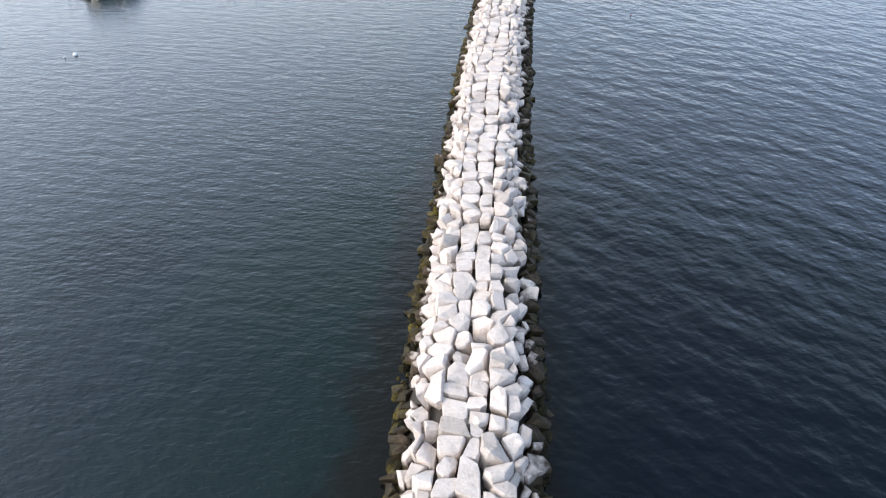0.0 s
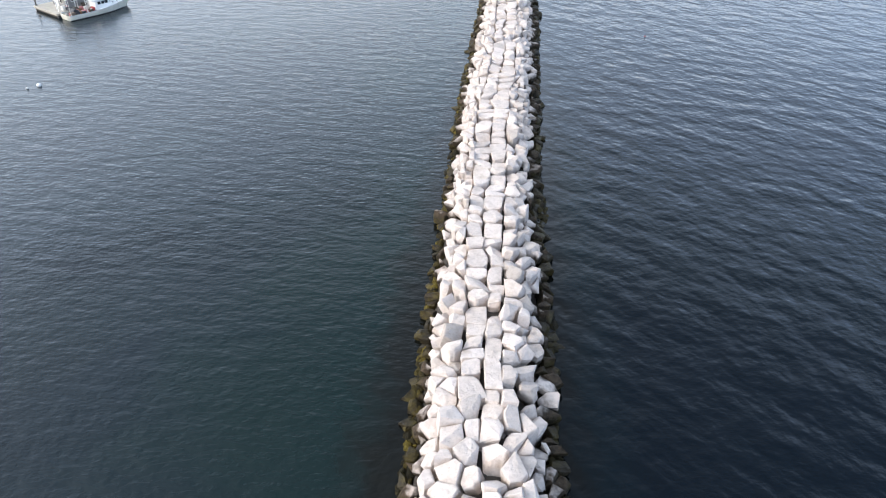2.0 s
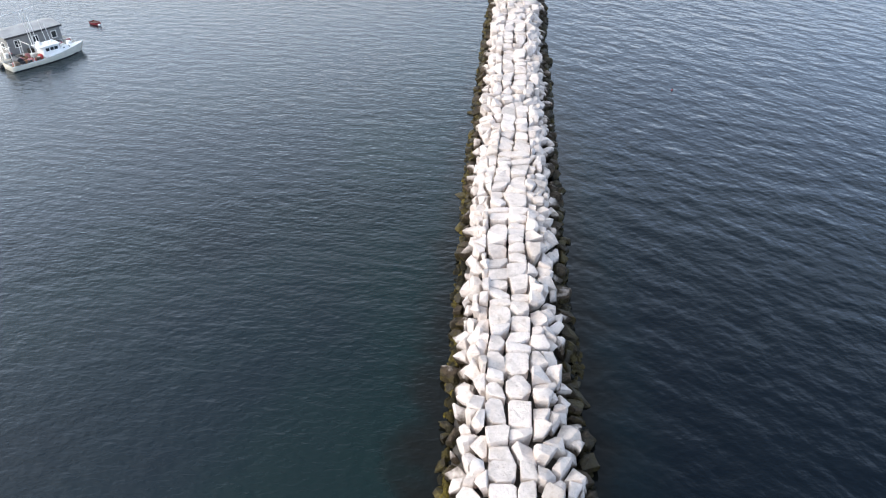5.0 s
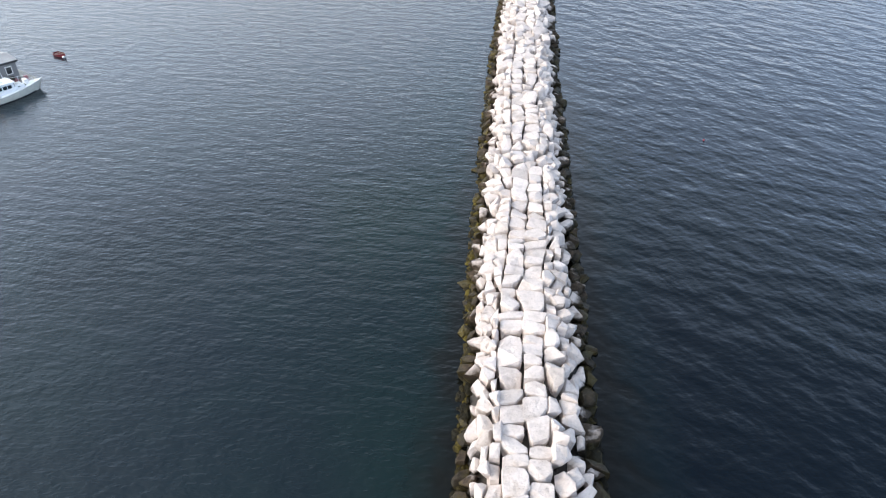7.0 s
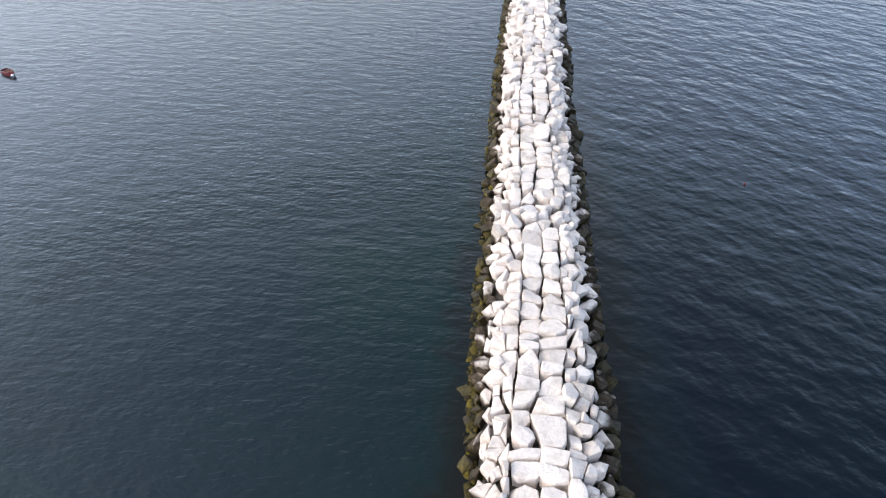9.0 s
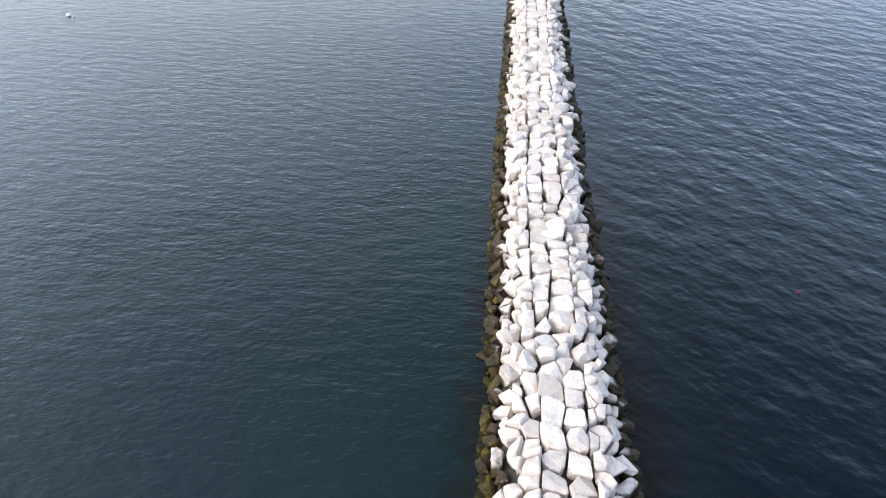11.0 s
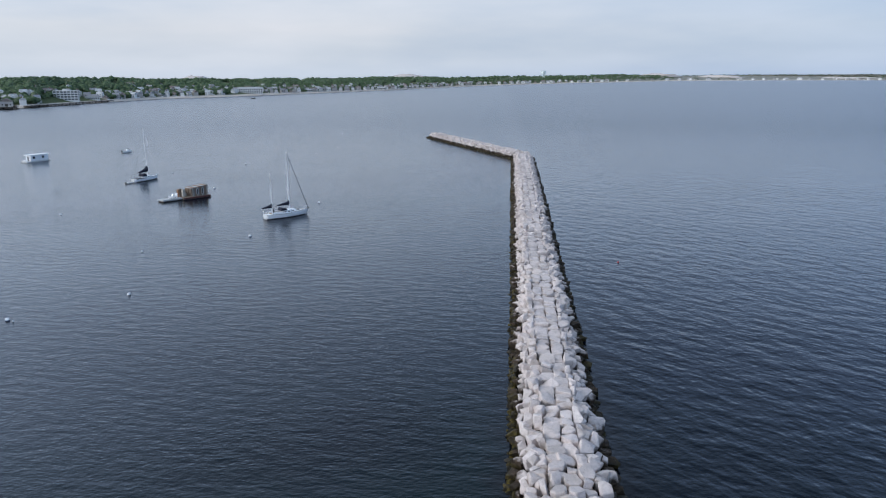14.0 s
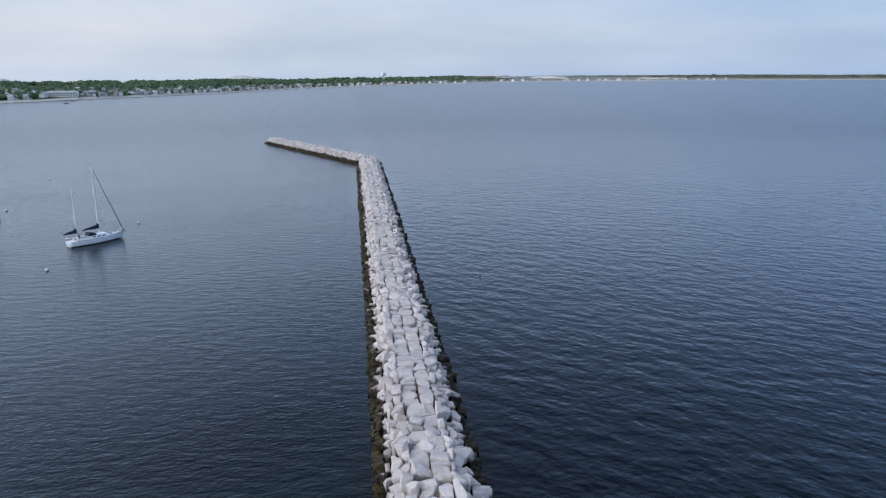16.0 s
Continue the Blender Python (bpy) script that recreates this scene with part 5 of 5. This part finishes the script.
# ---- houses along the beach ----
def house(wide, deep, storeys, wall_mat, roof_mat, label, dormer, porch):
    h = thing("shore_house", Matrix.Identity(4), label, "house", "shoreline houses")
    top = storeys * 2.8 + 0.5
    wall = part("wall", box(-wide / 2, wide / 2, 0, deep, -3, top), wall_mat, h)
    rise = deep * 0.42
    roof = bmesh.new()
    a = [roof.verts.new((x, y, z)) for x in (-wide / 2 - 0.4, wide / 2 + 0.4) for y, z in ((-0.5, top - 0.2), (deep / 2, top + rise), (deep + 0.5, top - 0.2), (deep / 2, top - 0.2))]
    for f in ((0, 1, 5, 4), (1, 2, 6, 5), (0, 4, 7, 3), (3, 7, 6, 2), (0, 3, 1), (3, 2, 1), (4, 5, 7), (7, 5, 6)):
        roof.faces.new([a[i] for i in f])
    bmesh.ops.recalc_face_normals(roof, faces=roof.faces[:])
    r = part("roof", roof, roof_mat, h)
    part("chimney", box(wide * 0.22, wide * 0.22 + 0.9, deep * 0.55, deep * 0.55 + 0.9, top, top + rise + 1.3), BRICK, r)
    n = max(2, int(wide / 4.2))
    for s in range(storeys):
        for i in range(n):
            x = -wide / 2 + (i + 0.5) * wide / n
            w = part("window", box(x - 0.5, x + 0.5, -0.10, 0.05, 1.0 + s * 2.8, 2.3 + s * 2.8), GLASS, wall)
    if dormer:
        part("dormer", prism([(0.6, top), (0.6, top + 1.9), (deep * 0.5, top + 1.9 + 0.3), (deep * 0.5, top)], -wide * 0.25, wide * 0.25), wall_mat, r)
    if porch:
        part("porch", box(-wide / 2, wide / 2, -2.4, -0.02, -3, 0.7, 0.05), GREY_WHITE, h)
        part("porch_roof", prism([(-2.6, 3.0), (-2.6, 3.15), (0.0, 3.6), (0.0, 3.45)], -wide / 2, wide / 2), roof_mat, h)
    return h


def make_houses():
    rnd = random.Random(31)
    kinds = [house(11, 8, 2, SHINGLE, ROOF_GREY, "grey-shingled two-storey beach house with gabled roof", True, True),
             house(9, 7.5, 2, CLAPBOARD, ROOF_GREY, "white clapboard beach house with grey gabled roof", False, True),
             house(15, 9, 2, SHINGLE, ROOF_BROWN, "long grey-shingled beach house with brown roof", True, False),
             house(8, 7, 1, TAN, ROOF_BROWN, "low tan cottage with brown roof", False, True),
             house(10, 9, 2, CLAPBOARD, ROOF_LIGHT, "white clapboard house with a pale roof and dormer", True, False),
             house(18, 8, 1, SHINGLE_DARK, ROOF_LIGHT, "low dark-shingled shore building with pale roof", False, True)]
    spots = []
    a = -44.0
    while a < 30:
        r = shore_r(a)
        big = 0.74 + 0.38 * max(0, (r - 1500) / 2500)
        for row, chance in ((0, 0.95), (1, 0.9), (2, 0.8), (3, 0.3 if a < -8 else 0.15), (4, 0.12 if a < -25 else 0.0)):
            if rnd.random() > chance or -34.0 < a < -32.0 and row == 1:
                continue
            if row == 0 and (-34.4 < a < -30.2 or -21.6 < a < -18.4):
                continue
            inland = 16 + row * rnd.uniform(15, 25) + rnd.uniform(-4, 6)
            b = a + rnd.uniform(-0.12, 0.12)
            p = shore_place(b, inland * (1 + (r - 900) / 3000))
            m = pose(p.x, p.y, hill(b, inland) + 0.6, 0, 0, -b + rnd.choice((0, 10, 25, -25, 75, 90, 90, 100)))
            spots.append((rnd.choice((0, 0, 1, 1, 2, 3, 4, 4, 5)), m, big))
        a += degrees_of(rnd.uniform(8.5, 13) * big / r) * (1.0 if a < -3 else 2.2 if a < 8 else 4.5)
    # the nearest stand as houses of their own, the far ones as one settlement
    spots.sort(key=lambda q: (q[1].translation - HUB).length)
    first = dict.fromkeys(range(len(kinds)), True)
    for k, m, big in spots[:290]:
        if first[k]:
            kinds[k].matrix_basis, first[k] = m, False
            kinds[k].scale = (big, big, big)
        else:
            copy_thing(kinds[k], m).scale = (big, big, big)
    mats, vs, fs, slots = [], [], [], []
    for k, m, big in spots[290:]:
        for ob in kinds[k].children_recursive:
            me, base = ob.data, len(vs)
            if me.materials[0] not in mats:
                mats.append(me.materials[0])
            vs.extend((m @ (v.co * big))[:] for v in me.vertices)
            for f in me.polygons:
                fs.append([base + i for i in f.vertices])
                slots.append(mats.index(me.materials[0]))
    me = bpy.data.meshes.new("far_houses")
    me.from_pydata(vs, [], fs)
    for mat in mats:
        me.materials.append(mat)
    me.polygons.foreach_set("material_index", slots)
    tagged(new("far_houses", me), "far row of small grey and white shore houses", "houses", kind="stuff")


make_houses()


def hotel():
    p = shore_place(-32.7, 24)
    h = thing("white_hotel", pose(p.x, p.y, 3.2, 0, 0, 24) @ Matrix.Scale(0.8, 4), "white four-storey block with rows of dark square openings", "hotel")
    wall = part("wall", box(-17, 17, 0, 14, -4, 15.0), CLAPBOARD, h)
    part("parapet", box(-17.3, 17.3, -0.3, 14.3, 15.0, 15.6), CLAPBOARD, h)
    part("roof_house", box(-4, 2, 5, 11, 15.6, 18), CLAPBOARD, h)
    for s in range(4):
        for i in range(7):
            x = -14.6 + i * 4.85
            b = part("balcony", box(x - 1.75, x + 1.75, -0.14, 0.04, 1.2 + s * 3.6, 3.7 + s * 3.6), GLASS, wall)
            part("balcony_rail", box(x - 1.75, x + 1.75, -0.22, -0.15, 1.1 + s * 3.6, 1.75 + s * 3.6), CLAPBOARD, b)
    for s in range(4):
        for y in (3.5, 7.0, 10.5):
            part("side_window", box(16.95, 17.1, y - 0.8, y + 0.8, 1.6 + s * 3.6, 3.2 + s * 3.6), GLASS, wall)
    wing = shore_place(-31.0, 20)
    w = thing("low_annex", pose(wing.x, wing.y, 2.8, 0, 0, 24) @ Matrix.Scale(0.8, 4), "low white annex with a hipped grey roof", "annex")
    part("wall", box(-10, 10, 0, 9, -4, 6), GREY_WHITE, w)
    part("roof", box(-10.8, 10.8, -0.8, 9.8, 6, 9, 0, 0.55), ROOF_GREY, w)
    for i in range(7):
        part("window", box(-8.6 + i * 2.8, -7.2 + i * 2.8, -0.1, 0.03, 2.0, 4.0), GLASS, w)
    q = shore_place(-20.0, 25)
    inn = thing("long_white_inn", pose(q.x, q.y, 2.6, 0, 0, 18) @ Matrix.Scale(0.88, 4), "long white two-storey inn with a shallow roof", "inn")
    wall = part("wall", box(-24, 24, 0, 13, -4, 9.5), CLAPBOARD, inn)
    part("roof", box(-25, 25, -1, 14, 9.5, 12.5, 0, 0.25), ROOF_LIGHT, inn)
    for s in range(3):
        for i in range(12):
            x = -22 + i * 4.0
            part("window", box(x - 1.1, x + 1.1, -0.12, 0.04, 0.6 + s * 3.1, 2.5 + s * 3.1), GLASS, wall)


hotel()


def pier():
    a = shore_place(-34.9, -6)
    b = shore_place(-29.5, -7)
    p = thing("timber_bulkhead", Matrix.Identity(4), "dark timber bulkhead pier along the shore", "pier")
    w = (b - a).normalized()
    v = Vector((-w.y, w.x, 0))
    n = int((b - a).length / 14)
    for i in range(n):
        c = a + w * (i * 14.0)
        bm = box(0, 13.9, 0, 9, 1.4, 2.0)
        ob = part("deck_section", bm, DARK_WOOD, p)
        ob.matrix_basis = Matrix.Translation(c) @ Matrix.Rotation(math.atan2(w.y, w.x), 4, "Z")
        for y in (0.4, 8.4):
            for x in (1.0, 7.0, 13.0):
                q = c + w * x + v * y
                part("pile", rod((q.x, q.y, -1.5), (q.x, q.y, 2.4), 0.28, n=6), DARK_WOOD, p)


pier()


def wharf():
    """A piled wharf that reaches out from the beach, with sheds on it."""
    c = shore_place(-37.2, -24)
    at = pose(c.x, c.y, 0, 0, 0, 33)
    w = thing("timber_wharf", at, "dark piled timber wharf reaching out from the beach", "wharf")
    part("wharf_deck", box(-34, 22, 0, 34, 1.9, 2.5), PLANKS, w, "grey planked deck")
    part("edge_beam", box(-34, 22, -0.3, -0.01, 1.5, 2.55), DARK_WOOD, w)
    for i in range(15):
        for y in (0.5, 8.0):
            part("pile", rod((-33.5 + i * 3.9, y, -1.5), (-33.5 + i * 3.9, y, 1.9 if y > 1 else 3.1), 0.26, n=6), DARK_WOOD, w)
    rnd = random.Random(12)
    for x, y, wide, deep, high, wall, roof, label in (
            (-28, 10, 14, 11, 4.6, SHINGLE, ROOF_GREY, "grey-shingled wharf shed with a gabled roof"),
            (-13, 14, 12, 12, 5.6, SHINGLE_DARK, ROOF_LIGHT, "dark-shingled wharf shed with a pale roof"),
            (0, 8, 10, 9, 4.2, CLAPBOARD, ROOF_GREY, "white clapboard wharf shed with grey roof"),
            (12, 13, 11, 12, 5.2, SHINGLE, ROOF_BROWN, "grey-shingled wharf shed with a brown roof")):
        shed = thing("wharf_shed", at @ pose(x, y, 2.5), label, "shed", "sheds on the wharf")
        part("wall", box(-wide / 2, wide / 2, 0, deep, 0, high), wall, shed)
        part("roof", prism_y([(-wide / 2 - 0.4, high - 0.1), (0, high + wide * 0.3), (wide / 2 + 0.4, high - 0.1)], -0.4, deep + 0.4), roof, shed)
        part("door", box(-1.3, 1.3, -0.12, 0.03, 0.02, 2.8), DARK_WOOD, shed)
        for u in (-wide * 0.33, wide * 0.33):
            part("window", box(u - 0.6, u + 0.6, -0.1, 0.03, 1.2, 2.5), GLASS, shed)
    for i in range(9):
        x, y, k = rnd.uniform(-32, 20), rnd.uniform(1, 6), rnd.uniform(0.8, 1.9)
        crate = thing("crate", at @ pose(x, y, 2.5, 0, 0, rnd.uniform(-30, 30)), "stacked fish crate on the wharf", "crate", "crates on the wharf")
        part("crate_box", box(-k, k, -k * 0.7, k * 0.7, 0, k, 0.05), rnd.choice((DARK_WOOD, GREY_WHITE, BROWN_WOOD)), crate)


wharf()


def water_tower():
    p = shore_place(3.1, 420)
    z = hill(3.1, 420)
    t = thing("water_tower", pose(p.x, p.y, z), "pale green water tank standing on a hill", "water tower")
    part("tank", rod((0, 0, 14), (0, 0, 25), 11, 11, 24), TANK, t)
    part("tank_roof", rod((0, 0, 25), (0, 0, 27.5), 11, 2, 24), TANK, t)
    for i in range(6):
        a = i * math.pi / 3
        part("leg", rod((9.5 * math.cos(a), 9.5 * math.sin(a), -3), (9.5 * math.cos(a), 9.5 * math.sin(a), 14.5), 0.8, n=8), TANK, t)
    part("riser", rod((0, 0, -2), (0, 0, 16), 1.8, n=12), TANK, t)


water_tower()


def tip_beacon():
    p, _ = on_arm(ARM_LEN - 1.5, 0)
    b = thing("beacon_post", pose(p.x, p.y, 2.4), "thin dark beacon post at the end of the breakwater", "beacon")
    part("post", rod((0, 0, 0), (0, 0, 2.2), 0.06, n=7), DARK, b)
    part("lamp", rod((0, 0, 2.2), (0, 0, 2.5), 0.16, 0.12, 10), DARK, b)


tip_beacon()

# ---- the breakwater's stones ----
REST, COUNT = [], dict.fromkeys(NAMES, 0)
for vs, fs, m, s, kind in STONES:
    if NEAR_FROM <= s <= NEAR_TO and COUNT[kind] < 300:
        COUNT[kind] += 1
        me = bpy.data.meshes.new("stone")
        me.from_pydata(vs, [], fs)
        me.materials.append(STONE)
        ob = new(NAMES[kind], me)
        ob.parent = breakwater
        ob.matrix_basis = m
    else:
        REST.append((vs, fs, m, s, kind))
join_stones(REST, "stones", "pale granite blocks and weedy stones of the wall")
